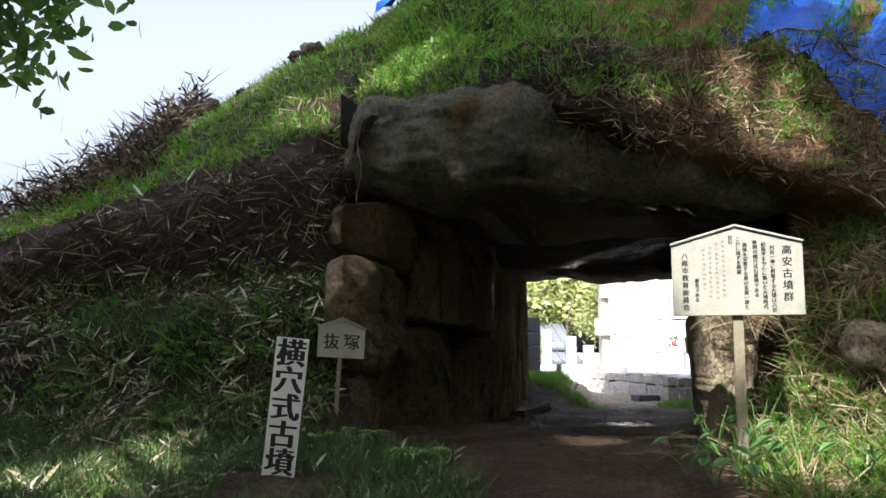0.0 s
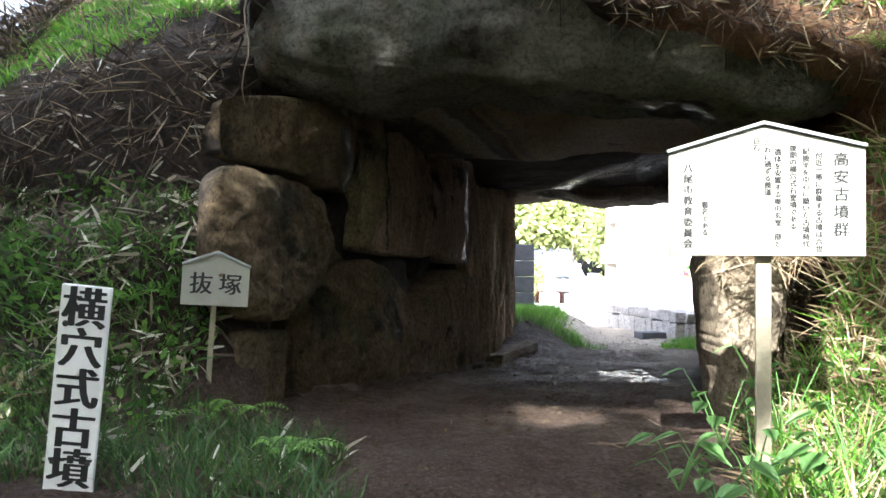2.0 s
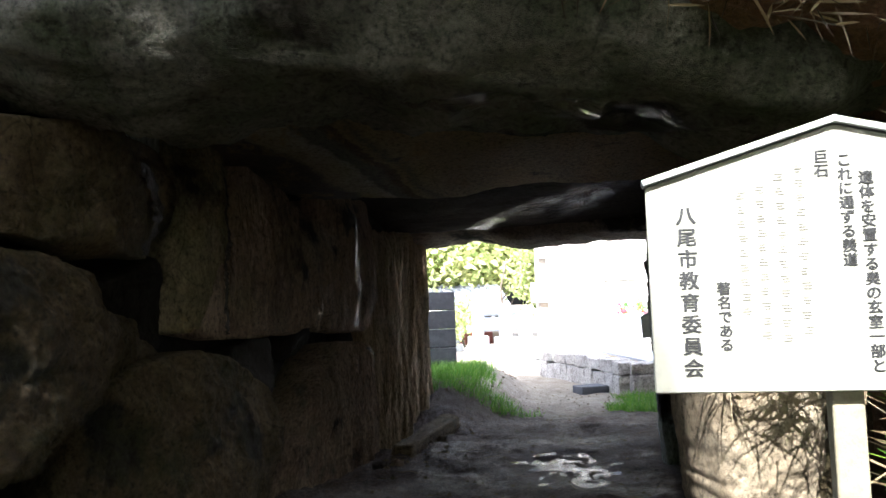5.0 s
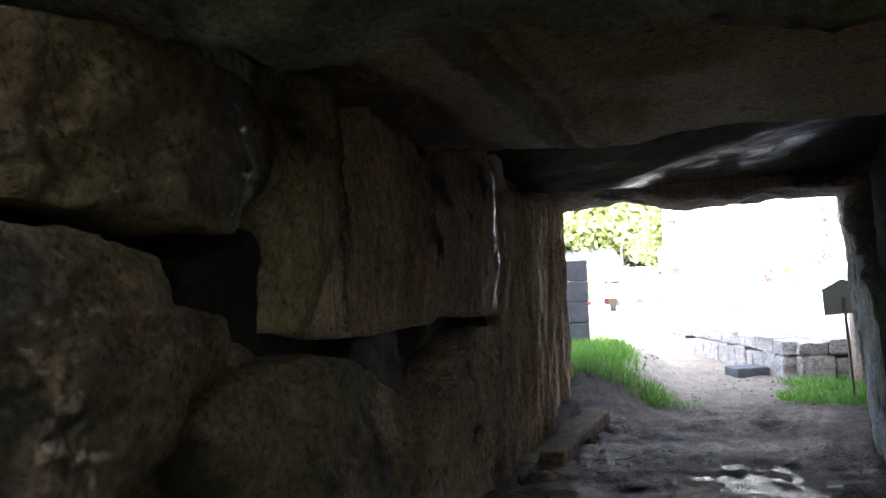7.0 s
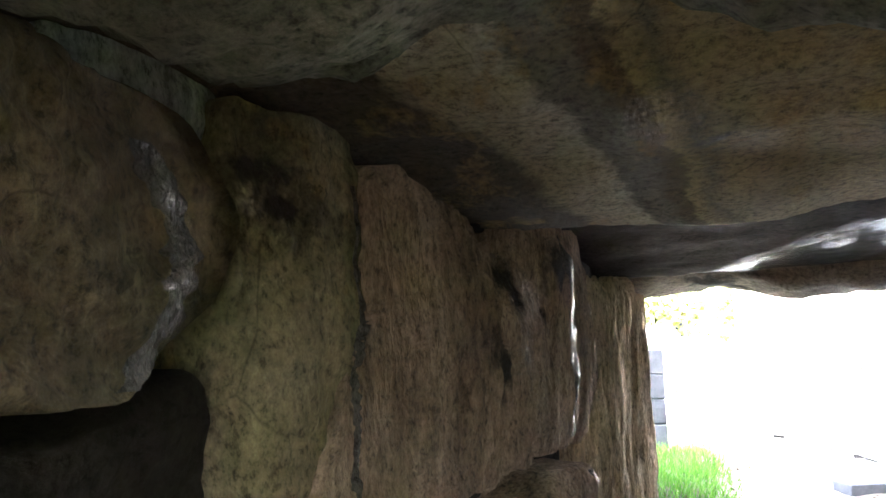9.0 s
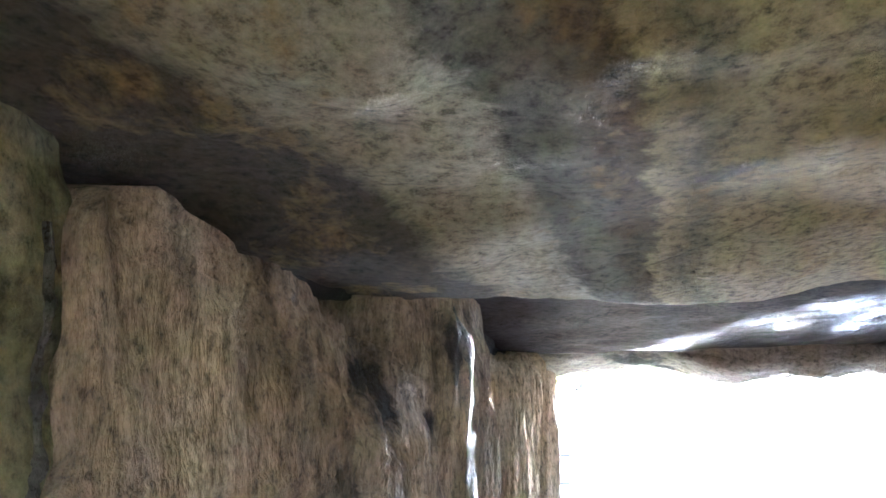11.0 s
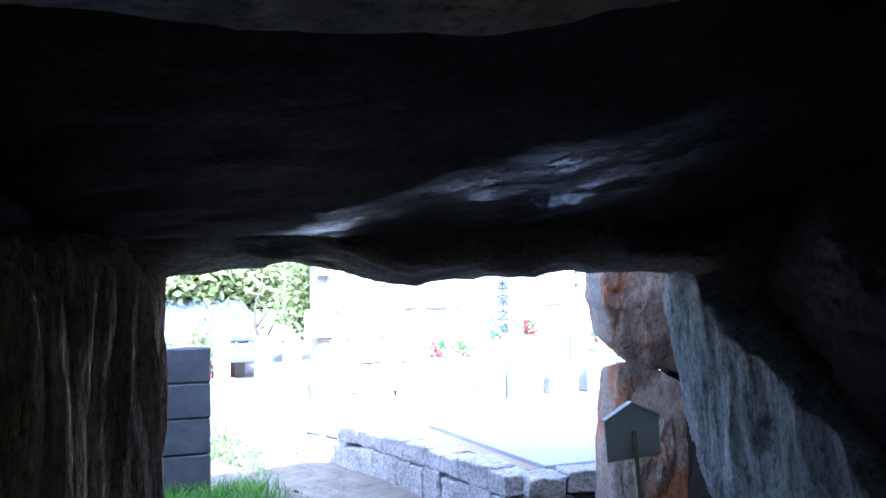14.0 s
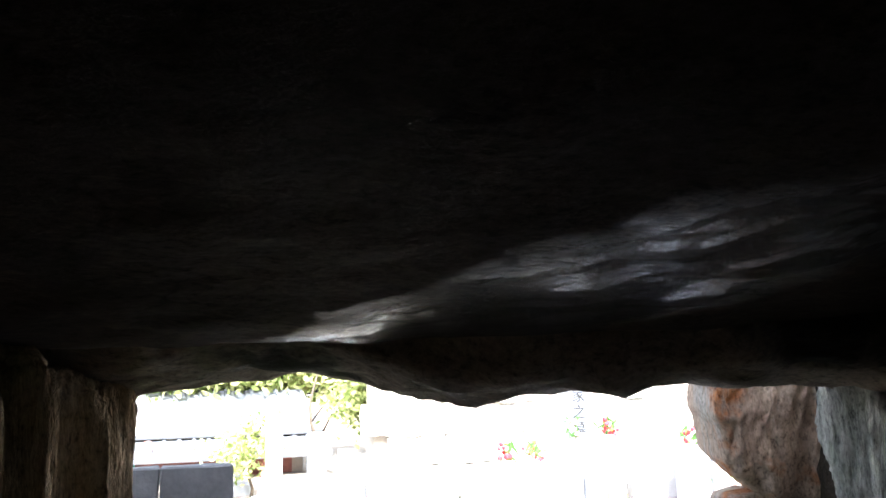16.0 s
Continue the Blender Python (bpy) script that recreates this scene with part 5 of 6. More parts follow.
grass("weeds", [q for q in right[::2] if patchy(q[0], 1.9, 0.0 if q[0].z > 0.55 else -0.4, 12.0)], 0.24, 0.005, 0.9, M_GRASS, 0.7, 7, "lush green weeds on the sunny bank")
litter("right_weeds", [q for q in right[1::5] if patchy(q[0], 1.7, -0.1, 14.0)], 0.085, 0.014, M_BANK, 107, "leafy green weeds on the clay bank", 1.4)
litter("straw_litter", right[1::2], 0.2, 0.0045, M_STRAW, 8, "dry straw and stalks among the weeds", 0.6)
exit_l = scatter_down(0.7, 2.9, 12.4, 15.6, 16000, lambda p, n: tunnel_sl(p.x, p.y)[1] < 0.9 - 0.65 * smooth01(13.0, 14.2, p.y) + 0.1 * math.sin(p.y * 4) + 0.25 * noise.noise(Vector((p.x * 5, p.y * 5, 3))) + RNG.gauss(0, 0.07))
grass("exit_grass", exit_l, 0.17, 0.003, 0.9, M_GRASS, 0.5, 9, "bright green grass beside the passage's exit")
exit_r = scatter_down(3.3, 4.6, 12.4, 14.6, 5000, lambda p, n: tunnel_sl(p.x, p.y)[1] > 1.95 + 0.12 * math.sin(p.y * 5))
grass("exit_weeds", exit_r, 0.14, 0.004, 0.7, M_GRASS, 0.6, 10, "low green weeds at the foot of the exit stones")
inner = scatter_down(0.9, 1.9, 10.3, 12.3, 900, lambda p, n: 0.3 < tunnel_sl(p.x, p.y)[1] < 0.75 and patchy(p, 2.2, 0.1))
litter("creeping_weed", inner, 0.05, 0.012, M_GRASS, 12, "small yellow-green creeping weeds on damp earth", 0.8)


def tube(points, radii, sides=6):
    bm = bmesh.new()
    rings = []
    for k, (p, r) in enumerate(zip(points, radii)):
        d = (points[min(k + 1, len(points) - 1)] - points[max(k - 1, 0)]).normalized()
        a = d.orthogonal().normalized()
        b = d.cross(a)
        rings.append([bm.verts.new(p + (a * math.cos(2 * math.pi * i / sides) + b * math.sin(2 * math.pi * i / sides)) * r) for i in range(sides)])
    for r1, r2 in zip(rings, rings[1:]):
        for i in range(sides):
            bm.faces.new((r1[i], r1[(i + 1) % sides], r2[(i + 1) % sides], r2[i]))
    bm.faces.new(rings[0][::-1])
    bm.faces.new(rings[-1])
    return bm


def hanging(name, x, y, z_top, z_low, r, label, sway=0.02):
    pts = [Vector((x + sway * math.sin(k * 1.3 + x * 9), y + sway * math.cos(k + x * 5), z_top + (z_low - z_top) * k / 9)) for k in range(10)]
    return tagged(part(name, tube(pts, [r * (1 - 0.06 * k) for k in range(10)], 5), M_ROOT, None, "", True), label, "root", "hanging roots")


hanging("hanging_root", -0.64, 6.2, 2.55, 1.75, 0.007, "pale thin root hanging beside the roof stone")
hanging("hanging_root", -0.04, 6.05, 2.95, 2.72, 0.006, "pale thin root hanging over the roof stone")
hanging("hanging_root", 0.42, 6.02, 2.8, 2.45, 0.005, "thin root hanging over the roof stone")
vine = hanging("hanging_vine", 1.83, 6.0, 2.95, 2.05, 0.007, "thin brown vine hanging from the mound with a leaf")

roots = []
for _ in range(1500):
    x = RNG.uniform(-4.6, -0.55)
    p, n = onto_face(x, turf_edge(x) - RNG.random() ** 1.5 * 0.75)
    if p:
        roots.append((p + Vector((0, -0.03, 0)), n))
litter("bank_roots", roots, 0.24, 0.0042, M_DUSK, 14, "thin dry roots hanging from the bank's edge", 0.8)
litter("bank_stalks", roots[::9], 0.3, 0.004, M_STRAW, 114, "pale dead stalks hanging below the turf", 0.8)


def fern(at, count, length, seed, spread=1.0, lean=(0, -0.3)):
    e = empty_thing("fern", pose(*at), "green fern with feathery fronds growing in the earth", "fern", "ferns")
    r = random.Random(seed)
    for k in range(count):
        a = 2 * math.pi * k / count + r.uniform(-0.4, 0.4)
        out = Vector((math.cos(a) * spread + lean[0], math.sin(a) * spread + lean[1], 0))
        bm = bmesh.new()
        L = length * r.uniform(0.7, 1.15)
        prev = Vector((0, 0, 0))
        for j in range(15):
            q = (j + 1) / 15
            c = out * (L * q) + Vector((0, 0, L * (0.9 * q - 0.75 * q * q)))
            d = (c - prev).normalized()
            sd = d.cross(Vector((0, 0, 1))).normalized()
            w = L * 0.2 * math.sin(math.pi * min(1, 0.15 + q * 0.85)) + 0.004
            for sg in (-1, 1):
                tip = c + sd * (sg * w) + d * (w * 0.35) - Vector((0, 0, w * 0.2))
                mid = c + sd * (sg * w * 0.5)
                h = L * 0.025
                bm.faces.new([bm.verts.new(c), bm.verts.new(mid - d * h), bm.verts.new(tip), bm.verts.new(mid + d * h)])
            prev = c
        part("frond", bm, M_FERN, e)
    return e


def skin_at(x, z):
    p, n = onto_face(x, z)
    return tuple(p) if p else (x, 6, z)


def ground_at(x, y):
    return (x, y, ground_z(x, y))


fern(ground_at(-0.22, 5.3), 6, 0.36, 1, 0.6, (0.25, 0))
# pale leaves heaped on the sun patch to strengthen its brightness
heap = scatter_face(-2.6, -1.6, -0.2, 0.6, 330, lambda p, n: 4.2 < p.y < 5.9)
litter("leaf_heap", heap, 0.17, 0.012, M_STRAW, 43, "heap of pale dry bamboo leaves brightening the sun patch at the bank's foot", 0.5)
litter("verge_litter", foot[::7], 0.12, 0.008, M_DRY, 41, "fallen dry leaves among the verge grass", 0.8)
tagged(boulder("bank_rock", (2.87, 5.62, 0.74), (0.14, 0.14, 0.13), (8, 14, 20), M_TAN, 93, power=9, cuts=18, rough=0.05, grain=(4, 4, 4), facets=14), "grey angular rock stuck in the weedy bank", "rock")
fern(ground_at(-0.62, 6.05), 4, 0.28, 2, 0.8, (0.2, -0.4))
fern(skin_at(1.25, 2.42), 7, 0.3, 3, 1.0, (0, -0.5))
fern(skin_at(1.0, 2.75), 5, 0.24, 4, 1.0, (0, -0.5))
fern(skin_at(2.55, 2.5), 6, 0.28, 5, 1.0, (0, -0.5))
fern(ground_at(2.55, 5.0), 6, 0.36, 6, 1.0, (0, -0.3))
fern(ground_at(2.9, 4.9), 6, 0.34, 7, 1.0, (0, -0.3))
fern(skin_at(-2.1, 0.9), 5, 0.24, 8, 1.0, (0, -0.6))
fern(skin_at(-1.45, 0.5), 5, 0.26, 9, 1.0, (0, -0.6))
fern(skin_at(0.75, 2.75), 6, 0.26, 14, 1.0, (0, -0.6))
fern(skin_at(1.75, 2.3), 6, 0.26, 15, 1.0, (0, -0.6))
fern(skin_at(2.75, 2.2), 6, 0.24, 16, 1.0, (0, -0.6))
fern(skin_at(-1.9, 0.35), 6, 0.28, 17, 1.0, (0, -0.6))
fern(skin_at(-2.7, 0.6), 6, 0.26, 18, 1.0, (0, -0.6))
fern(skin_at(-1.2, 0.85), 5, 0.24, 19, 1.0, (0, -0.6))
fern(ground_at(-0.72, 5.85), 5, 0.3, 20, 0.9, (0.2, -0.5))
fern((4.12, 13.72, 1.25), 4, 0.16, 10, 1.0, (-0.4, -0.6))
fern((4.1, 13.75, 0.95), 4, 0.15, 11, 1.0, (-0.4, -0.6))


def broad_weed(at, height, count, seed, size=0.09):
    e = empty_thing("broadleaf_weed", pose(*at), "leafy weed with broad pointed green leaves", "weed", "weeds by the sign post")
    r = random.Random(seed)
    for k in range(count):
        a = r.uniform(0, 2 * math.pi)
        tip = Vector((math.cos(a) * height * 0.5, math.sin(a) * height * 0.5, height * r.uniform(0.5, 1.1)))
        part("stem", tube([Vector((0, 0, 0)), tip * 0.5 + Vector((0, 0, height * 0.1)), tip], [0.004, 0.003, 0.002], 4), M_BROAD, e)
        bm = bmesh.new()
        d = Vector((math.cos(a), math.sin(a), -0.25)).normalized()
        s = d.cross(Vector((0, 0, 1))).normalized()
        z = size * r.uniform(0.7, 1.3)
        pts = [(0, 0), (0.25, 0.42), (0.55, 0.4), (0.85, 0.18), (1.1, 0)]
        mids = [bm.verts.new(tip + d * (q * z) - Vector((0, 0, z * 0.2 * q * q))) for q, _ in pts]
        for sg in (-1, 1):
            edge = [bm.verts.new(tip + d * (q * z) + s * (sg * w * z) + Vector((0, 0, 0.1 * z * w - z * 0.2 * q * q))) for q, w in pts[1:-1]]
            edge = [mids[0]] + edge + [mids[-1]]
            for i in range(4):
                f = [mids[i], mids[i + 1], edge[i + 1], edge[i]]
                f = list(dict.fromkeys(f))
                if len(f) > 2:
                    bm.faces.new(f)
        part("leaf", bm, M_BROAD, e, "", True)


for k, (x, y, h) in enumerate([(1.5, 4.7, 0.28), (1.72, 4.95, 0.33), (1.45, 5.05, 0.22), (1.95, 4.75, 0.3), (2.15, 5.05, 0.38), (1.6, 4.45, 0.24), (2.3, 4.7, 0.3), (1.78, 5.55, 0.35), (2.05, 5.5, 0.45)]):
    broad_weed(ground_at(x, y), h, 7, 30 + k)


# ---- blue sheet over the mound ----
def tarp():
    m, t, b = nodes_of("blue_sheeting")
    n = noise_of(t, coords(t), 3, 5)
    t.links.new(ramp_of(t, n, [(0.3, (0.003, 0.05, 0.34)), (0.7, (0.008, 0.12, 0.62))]), b.inputs["Base Color"])
    b.inputs["Roughness"].default_value = 0.5
    b.inputs["Specular IOR Level"].default_value = 0.25
    bump_of(t, b, [(noise_of(t, coords(t, (1, 1, 2)), 9, 3), 0.6, 0.03), (noise_of(t, coords(t), 300, 1), 0.2, 0.002)])
    verts, faces = [], []
    nu, nv = 60, 50
    edge_x = [(0, 2.36), (0.25, 2.43), (0.45, 2.67), (0.65, 2.98), (0.8, 3.18), (1, 3.43)]
    edge_y = [(0, 7.0), (0.25, 6.68), (0.45, 6.55), (0.65, 6.45), (0.8, 6.35), (1, 6.27)]
    for i in range(nu + 1):
        for j in range(nv + 1):
            u, v = i / nu, j / nv
            x = lerp(edge_x, u) + 1.9 * v
            y = lerp(edge_y, u) + 1.3 * v + 0.4 * v * v
            p, _ = down(x, y)
            z = (p.z if p else 3) + 0.06
            fold = 0.07 * math.sin(u * 16 + 3 * v + 2 * noise.noise(Vector((u * 4, v * 4, 1)))) * (0.3 + v) + 0.16 * fbm(Vector((u * 5, v * 3, 2)), 3)
            verts.append(Vector((x, y, z)))
            verts[-1].z += fold
    # rest the sheet smoothly over the humps
    w = nv + 1
    for _ in range(10):
        old = [v.z for v in verts]
        for i in range(1, nu):
            for j in range(1, nv):
                k = i * w + j
                verts[k].z = max(old[k] - 0.02, (old[k - 1] + old[k + 1] + old[k - w] + old[k + w]) / 4)
    for i in range(nu):
        for j in range(nv):
            faces.append((i * w + j, (i + 1) * w + j, (i + 1) * w + j + 1, i * w + j + 1))
    ob = tagged(link("tarpaulin", verts, faces, m), "crumpled bright blue tarpaulin laid over the mound", "tarpaulin")
    rope = [verts[(i * nu // 20) * w + 6] + Vector((0, 0, 0.02)) for i in range(21)]
    part("rope", tube(rope, [0.009] * 21, 5), M_ROOT, ob, "pale rope", True)
    crest = []
    for i in range(13):
        for j in range(9):
            x, y = -0.8 + 1.1 * i / 12, 9.3 + 1.0 * j / 8
            p, _ = down(x, y)
            crest.append(Vector((x, y, p.z + 0.26 + 0.04 * math.sin(i * 1.3 + j))))
    f2 = [(i * 9 + j, (i + 1) * 9 + j, (i + 1) * 9 + j + 1, i * 9 + j + 1) for i in range(12) for j in range(8)]
    tagged(link("tarpaulin", crest, f2, m), "blue tarpaulin end showing over the mound's crest", "tarpaulin")


tarp()


# ---- trees ----
# leaves are left out along sun rays to these spots, placing the sun patches
GAPS = [(Vector(p), r + 0.06) for p, r in (((-1.4, 7.7, 3.2), 0.4), ((-0.4, 7.9, 3.7), 0.5), ((0.9, 7.2, 3.3), 0.4), ((1.1, 6.5, 0.0), 0.28), ((1.95, 6.7, 0.0), 0.14), ((-0.74, 6.2, 1.3), 0.22), ((2.15, 6.1, 0.55), 0.5), ((1.88, 5.25, 1.15), 0.62), ((2.6, 5.0, 0.4), 0.5), ((1.95, 4.8, 0.2), 0.4), ((-2.0, 4.95, 0.05), 0.6), ((1.6, 6.3, 2.4), 0.15), ((0.1, 6.2, 2.2), 0.1), ((2.5, 6.3, 2.4), 0.5))]


def in_gap(p):
    for g, r in GAPS:
        d = p - g
        flat = d - sun_dir * d.dot(sun_dir)
        if flat.length < r * (1 + 0.7 * noise.noise(flat * 5 + g)):
            return True
    return False


def tree(base, height, crowns, leaves, size, seed, label, name="tree", material=None):
    """A tapered trunk, limbs to each crown clump, and many leaves scattered round twig clumps."""
    r = random.Random(seed)
    e = empty_thing(name, pose(*base), label, "tree", "trees round the mound")
    b = Vector(base)
    pts = [Vector((0.12 * math.sin(k * 1.1 + seed), 0.1 * math.cos(k + seed), height * k / 7)) for k in range(8)]
    part("trunk", tube(pts, [0.02 * height * (1 - 0.1 * k) for k in range(8)], 9), M_BARK, e, "", True)
    roots_, ways, ls, ws = [], [], [], []
    for (cx, cy, cz, rx, ry, rz, share) in crowns:
        c = Vector((cx, cy, cz)) - b
        start = pts[min(7, 3 + r.randrange(4))]
        mid = (start + c) / 2 + Vector((r.uniform(-0.3, 0.3), r.uniform(-0.3, 0.3), 0.3))
        part("limb", tube([start, mid, c], [0.008 * height, 0.005 * height, 0.002 * height], 6), M_BARK, e, "", True)
        for _ in range(max(6, int(share * leaves / 60))):
            while True:
                q = Vector((r.uniform(-1, 1), r.uniform(-1, 1), r.uniform(-1, 1)))
                if q.length < 1:
                    break
            clump = c + Vector((q.x * rx, q.y * ry, q.z * rz))
            for _ in range(60):
                p = clump + Vector((r.gauss(0, 0.16), r.gauss(0, 0.16), r.gauss(0, 0.12))) * (size / 0.1)
                if in_gap(p + b):
                    continue
                roots_.append(p)
                ways.append(Vector((r.gauss(0, 1), r.gauss(0, 1), r.gauss(-0.3, 0.6))))
                ls.append(size * r.uniform(0.7, 1.3))
                ws.append(size * r.uniform(0.18, 0.28))
    crown = cloud("crown", roots_, ways, ls, ws, material or M_LEAF, 0.3, seed, leaf=True)
    crown.parent = e
    return e


# the first five trees stand out of view, added to block sun and sky
tree((-4.4, -2.2, -0.4), 9.0, [(-3.2, -1.2, 6.4, 1.6, 1.5, 1.6, 1), (-2.2, -2.4, 9.3, 1.8, 1.6, 2.0, 1), (-4.0, 0.4, 5.2, 1.4, 1.3, 1.4, 1), (-1.4, -3.4, 11.5, 1.8, 1.5, 1.8, 1), (-3.0, 0.2, 7.2, 1.3, 1.2, 1.4, 1)], 9000, 0.16, 1, "unseen tall broadleaf tree added to shade the mouth of the tomb")
tree((1.2, -6.2, -0.4), 10.0, [(-0.2, -4.6, 9.6, 1.5, 1.4, 1.8, 1), (0.6, -3.8, 12.5, 1.6, 1.5, 1.6, 1), (-1.0, -4.2, 12.6, 1.5, 1.4, 1.6, 1), (1.5, -5.0, 12.0, 1.2, 1.2, 1.3, 1)], 9000, 0.16, 2, "unseen tall broadleaf tree added for shade behind the approach path")
tree((4.6, -3.6, -0.4), 9.5, [(3.4, -1.5, 8.6, 1.8, 1.7, 1.0, 1), (1.2, -0.8, 9.6, 1.9, 1.7, 0.9, 1), (4.8, 0.4, 7.6, 1.7, 1.6, 1.1, 1), (6.4, 1.8, 6.6, 1.6, 1.6, 1.4, 1), (6.6, -1.6, 7.2, 1.8, 1.7, 1.5, 1)], 9000, 0.18, 12, "unseen tall broadleaf tree added beside the approach path to block sky light")
tree((-2.6, -5.6, -0.4), 11.0, [(-1.0, -0.6, 10.4, 1.9, 1.7, 0.9, 1), (-3.4, 1.2, 9.6, 1.9, 1.7, 0.9, 1), (0.4, 1.6, 10.6, 1.8, 1.6, 0.8, 1), (-5.6, -0.6, 8.2, 2.0, 1.8, 1.2, 1), (-1.4, 3.0, 10.0, 1.7, 1.4, 0.8, 1)], 9000, 0.18, 13, "unseen tall broadleaf tree added over the approach path to block sky light")
tree((-6.6, 2.6, -0.3), 6.5, [(-5.2, 2.2, 4.8, 1.4, 1.3, 1.4, 1), (-6.4, 1.2, 5.6, 1.5, 1.4, 1.4, 1), (-4.4, 1.2, 4.2, 1.2, 1.1, 1.2, 1)], 8000, 0.14, 3, "unseen leafy tree added to shade the bank")
tree((-3.4, 3.2, -0.3), 3.0, [(-2.2, 3.5, 2.7, 0.42, 0.4, 0.4, 1), (-2.15, 3.45, 2.1, 0.3, 0.32, 0.4, 1), (-2.6, 3.6, 3.0, 0.5, 0.5, 0.5, 1)], 2600, 0.1, 4, "young tree with hanging glossy leaves beside the bank", material=M_BACKLIT)
# yellow-green raised to put the bright sunlight into the leaf colour
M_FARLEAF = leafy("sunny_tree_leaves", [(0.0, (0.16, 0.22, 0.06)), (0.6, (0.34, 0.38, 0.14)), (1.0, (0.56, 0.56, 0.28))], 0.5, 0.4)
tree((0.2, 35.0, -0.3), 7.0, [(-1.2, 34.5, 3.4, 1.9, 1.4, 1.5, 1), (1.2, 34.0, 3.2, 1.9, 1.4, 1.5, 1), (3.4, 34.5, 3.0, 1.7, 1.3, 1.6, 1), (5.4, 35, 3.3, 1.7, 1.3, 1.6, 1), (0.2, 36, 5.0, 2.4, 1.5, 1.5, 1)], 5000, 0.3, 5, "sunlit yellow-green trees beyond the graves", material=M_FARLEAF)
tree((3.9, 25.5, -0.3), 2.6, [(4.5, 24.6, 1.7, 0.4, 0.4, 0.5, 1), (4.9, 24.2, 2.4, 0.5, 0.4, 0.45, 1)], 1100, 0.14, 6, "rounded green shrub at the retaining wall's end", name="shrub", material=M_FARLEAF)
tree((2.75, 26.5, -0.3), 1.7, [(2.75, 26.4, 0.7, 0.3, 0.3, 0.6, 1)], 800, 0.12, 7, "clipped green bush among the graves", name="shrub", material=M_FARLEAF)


# ---- unseen woods added round the approach to block sky light ----
def woods():
    r = random.Random(77)
    roots_, ways, ls, ws = [], [], [], []
    zones = [((-13, -9.5), (-9, 4.5), (0, 9), 420), ((9.5, 13), (-9, 5), (0, 9), 420), ((-12, 12), (-13, -9.5), (0, 12), 700), ((-10, 10), (-9, 2.6), (11.5, 13.2), 230), ((-9, -6), (3, 5.5), (1.5, 5), 90)]
    for (x0, x1), (y0, y1), (z0, z1), clumps in zones:
        for _ in range(clumps):
            c = Vector((r.uniform(x0, x1), r.uniform(y0, y1), r.uniform(z0, z1)))
            for _ in range(34):
                p = c + Vector((r.gauss(0, 0.4), r.gauss(0, 0.4), r.gauss(0, 0.3)))
                if in_gap(p):
                    continue
                roots_.append(p)
                ways.append(Vector((r.gauss(0, 1), r.gauss(0, 1), r.gauss(-0.3, 0.6))))
                ls.append(r.uniform(0.3, 0.55))
                ws.append(r.uniform(0.07, 0.12))
    tagged(cloud("woods", roots_, ways, ls, ws, M_LEAF, 0.3, 78, leaf=True), "unseen dense woods added round the approach path to block sky light", "trees", kind="stuff")


woods()

br = random.Random(55)
brush, brush_l = [], []
for _ in range(5200):
    x, y = -2.9 - 2.4 * br.random() ** 1.6, br.uniform(7.9, 9.9)
    p, n = down(x, y)
    if p:
        q = Vector((x, y, p.z + abs(br.gauss(0, 0.16)) * (1 if noise.noise(Vector((x * 2, y * 2, 1))) > -0.3 else 0.3)))
        (brush if br.random() < 0.35 else brush_l).append((q, Vector((0, 0, 1))))
litter("dry_brush", brush, 0.34, 0.0045, M_DUSK, 15, "dry brown stalks heaped along the mound's crest", 0.9)
litter("brush_leaves", brush_l, 0.13, 0.013, M_DUSK, 16, "dead bamboo leaves hanging in the dry brush", 0.9)
for k, (x, r1, r2, r3) in enumerate(((-1.74, 0.06, 0.1, 0.13), (-1.5, 0.13, 0.12, 0.05), (-3.3, 0.1, 0.13, 0.08), (-2.85, 0.15, 0.13, 0.05), (-2.4, 0.12, 0.12, 0.04))):
    p, _ = down(x, 9.6)
    tagged(boulder("earth_clod", (x, 9.6, p.z + r3 * 0.5), (r1, r2, r3), (0, 12 * k, 40 * k), M_DEEP, 120 + k, power=3, cuts=18, rough=0.12, grain=(2.5, 2.5, 2.5)), "dark lump of earth and roots on the mound's crest", "clod", "clods on the crest")
pebbles_v, pebbles_f = [], []
for _ in range(1500):
    x, y = RNG.uniform(-0.2, 4.4), RNG.uniform(3.0, 16.0)
    s_, l_ = tunnel_sl(x, y)
    if not 0.1 < l_ < WIDE - 0.1:
        continue
    p, n = down(x, y) if y < 5.8 else (Vector((x, y, ground_z(x, y))), Vector((0, 0, 1)))
    k, rad = len(pebbles_v), RNG.uniform(0.005, 0.022) * (1.5 if l_ < 0.6 else 1)
    rot = RNG.uniform(0, 6)
    for a, b, c in ((1, 0, 0), (-1, 0, 0), (0, 1, 0), (0, -1, 0), (0, 0, 1), (0, 0, -1)):
        pebbles_v.append(p + Vector((a * math.cos(rot) - b * math.sin(rot), a * math.sin(rot) + b * math.cos(rot), c * 0.7)) * rad * RNG.uniform(0.7, 1.3))
    for i in (0, 1):
        for j in (2, 3):
            for m in (4, 5):
                pebbles_f.append((k + i, k + j, k + m))
tagged(link("pebbles", pebbles_v, pebbles_f, M_WALL, smooth=False), "small stones and crumbs of earth on the path", "stones", kind="stuff")


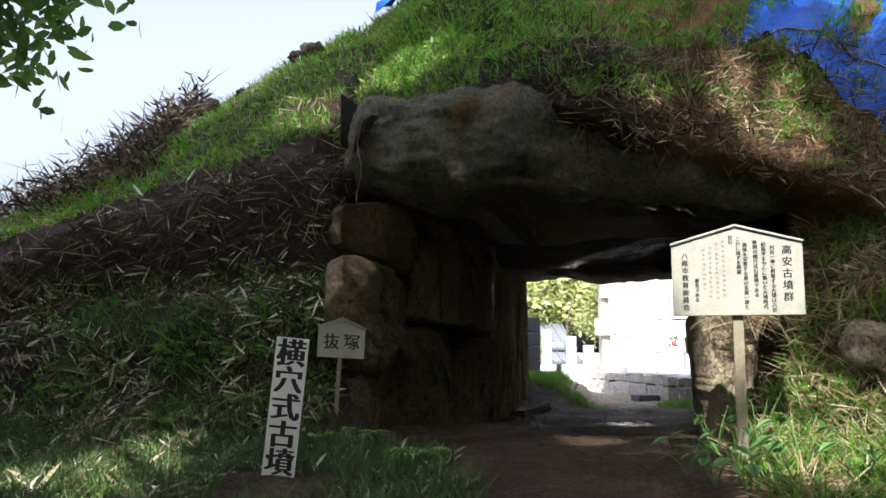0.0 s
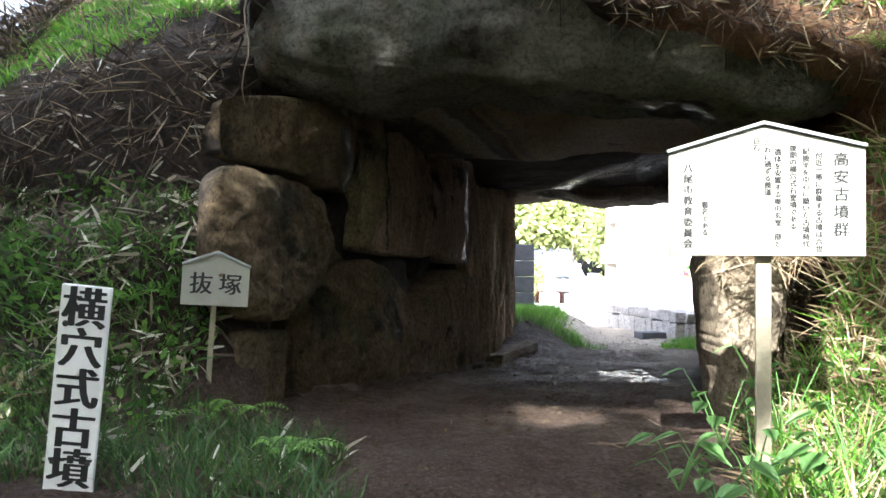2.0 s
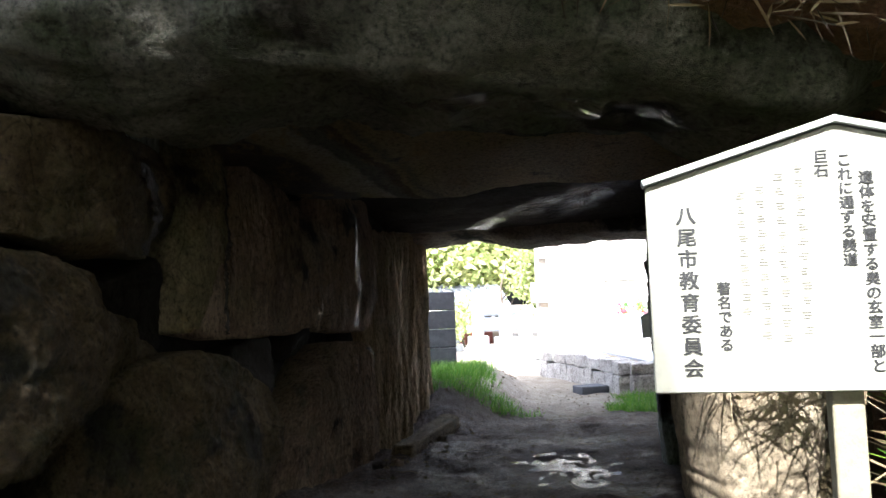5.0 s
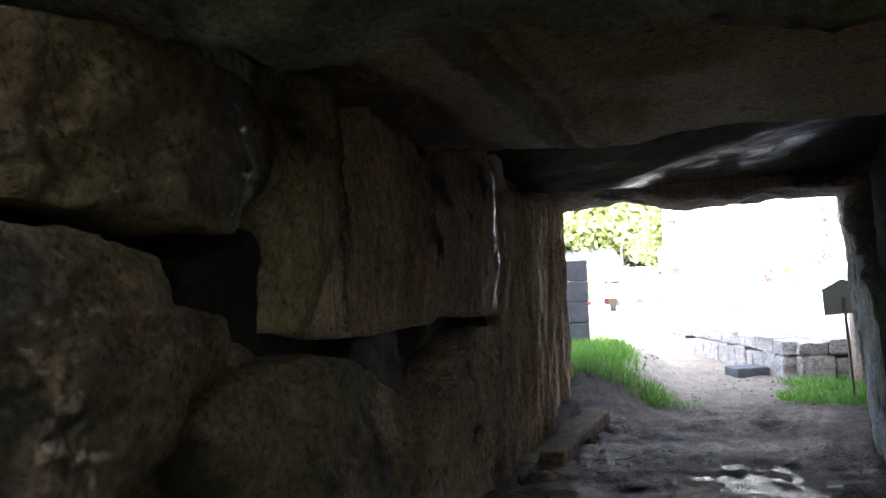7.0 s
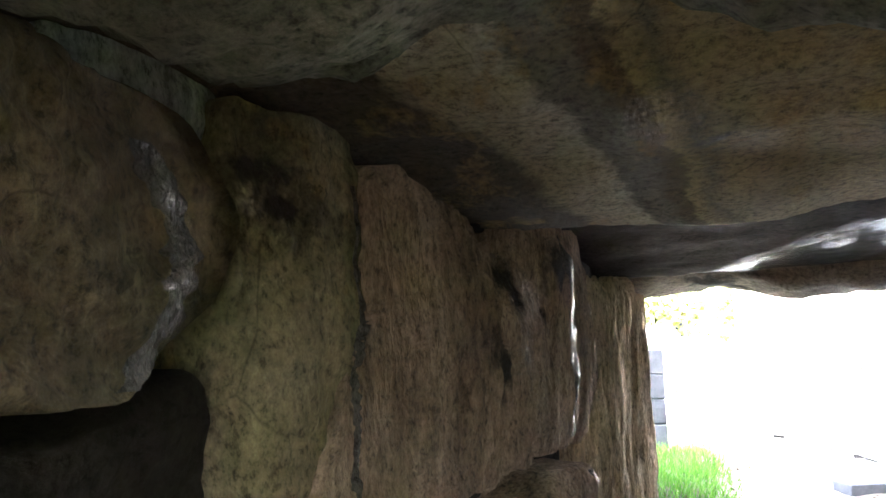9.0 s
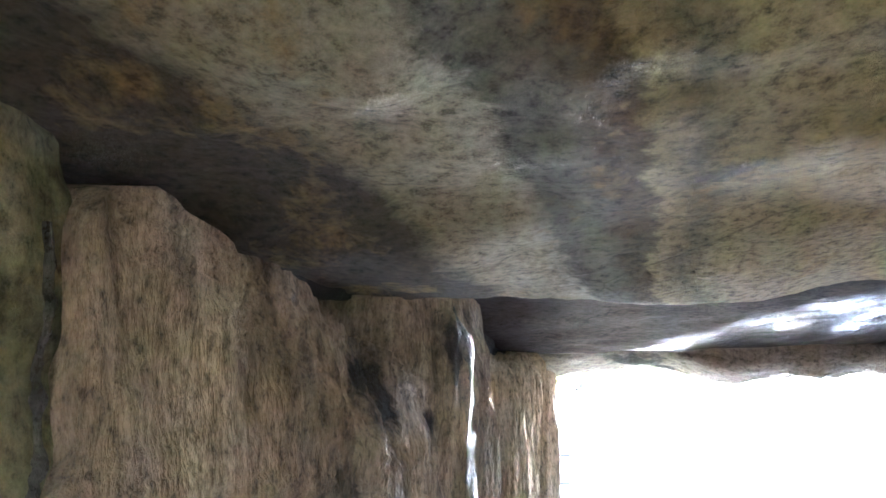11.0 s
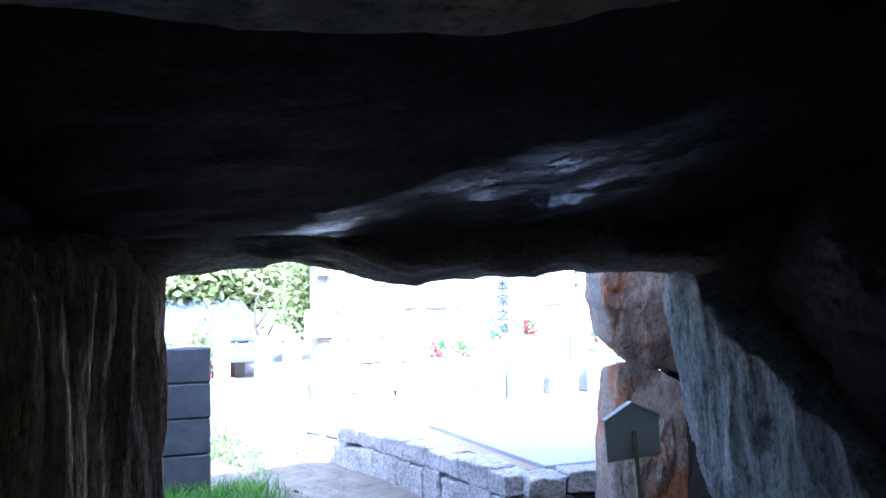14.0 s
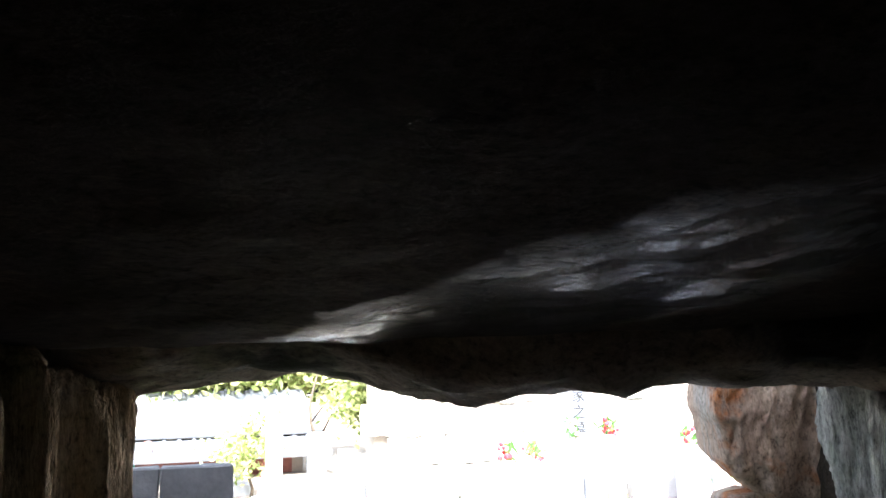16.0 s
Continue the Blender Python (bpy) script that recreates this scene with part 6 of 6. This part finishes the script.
tuft_r = random.Random(91)
tuft = [Vector((2.22 + tuft_r.gauss(0, 0.12), 6.08 + tuft_r.gauss(0, 0.1), 0.98 + tuft_r.uniform(-0.06, 0.05))) for _ in range(420)]
tagged(cloud("stone_tuft", tuft, [Vector((tuft_r.gauss(0, 0.6), tuft_r.gauss(-0.5, 0.4), tuft_r.uniform(-0.6, 1))) for _ in tuft], [tuft_r.uniform(0.08, 0.3) for _ in tuft], [tuft_r.uniform(0.002, 0.005) for _ in tuft], M_STRAW, 0.7, 92), "dry straw tuft drooping over the stone at the mouth", "grass", kind="stuff")
tuft2 = [q + Vector((tuft_r.gauss(0.25, 0.15), tuft_r.gauss(0.1, 0.1), 0.02)) for q in tuft[:300]]
tagged(cloud("green_tuft", tuft2, [Vector((tuft_r.gauss(0, 0.5), tuft_r.gauss(-0.4, 0.3), 0.8)) for _ in tuft2], [tuft_r.uniform(0.1, 0.3) for _ in tuft2], [tuft_r.uniform(0.003, 0.006) for _ in tuft2], M_GRASS, 0.8, 93), "green grass tuft above the stone at the mouth", "grass", kind="stuff")


for k in range(26):
    x, y = RNG.uniform(0.3, 3.2), RNG.uniform(5.4, 13.5)
    if not 0.2 < tunnel_sl(x, y)[1] < WIDE - 0.2:
        continue
    a, n = RNG.uniform(0, 3.14), RNG.uniform(0.06, 0.18)
    z = ground_z(x, y) + 0.006
    pts = [Vector((x + math.cos(a) * n * q, y + math.sin(a) * n * q, z + 0.006 * math.sin(q * 5 + k))) for q in (-1, -0.3, 0.4, 1)]
    tagged(part("twig", tube(pts, [0.003, 0.004, 0.003, 0.002], 5), M_ROOT, None, "", True), "short dry twig lying on the earth path", "twig", "twigs on the path")


# ---- rubble along the wall's foot ----
rub = random.Random(17)
for kind_ in range(3):
    first = tagged(boulder("rubble_stone", (0, 0, 0), (1.0, 0.8, 0.6), (0, 0, 0), (M_WALL, M_GRAIN, M_DEEP)[kind_], 140 + kind_, power=4, cuts=7, rough=0.22, facets=9), "small broken stone lying in the mud at the wall's foot", "stone", "rubble by the wall")
    for k in range(9):
        s_, l_ = rub.uniform(3.4, 6.9), rub.uniform(0.06, 0.42)
        p = wall_at(s_, l_)
        size = rub.uniform(0.025, 0.075)
        at = pose(p.x, p.y, ground_z(p.x, p.y) + size * 0.3, rub.uniform(-20, 20), rub.uniform(-20, 20), rub.uniform(0, 360)) @ Matrix.Scale(size, 4)
        if k == 0:
            first.matrix_world = at
        else:
            copy_thing(first, at)
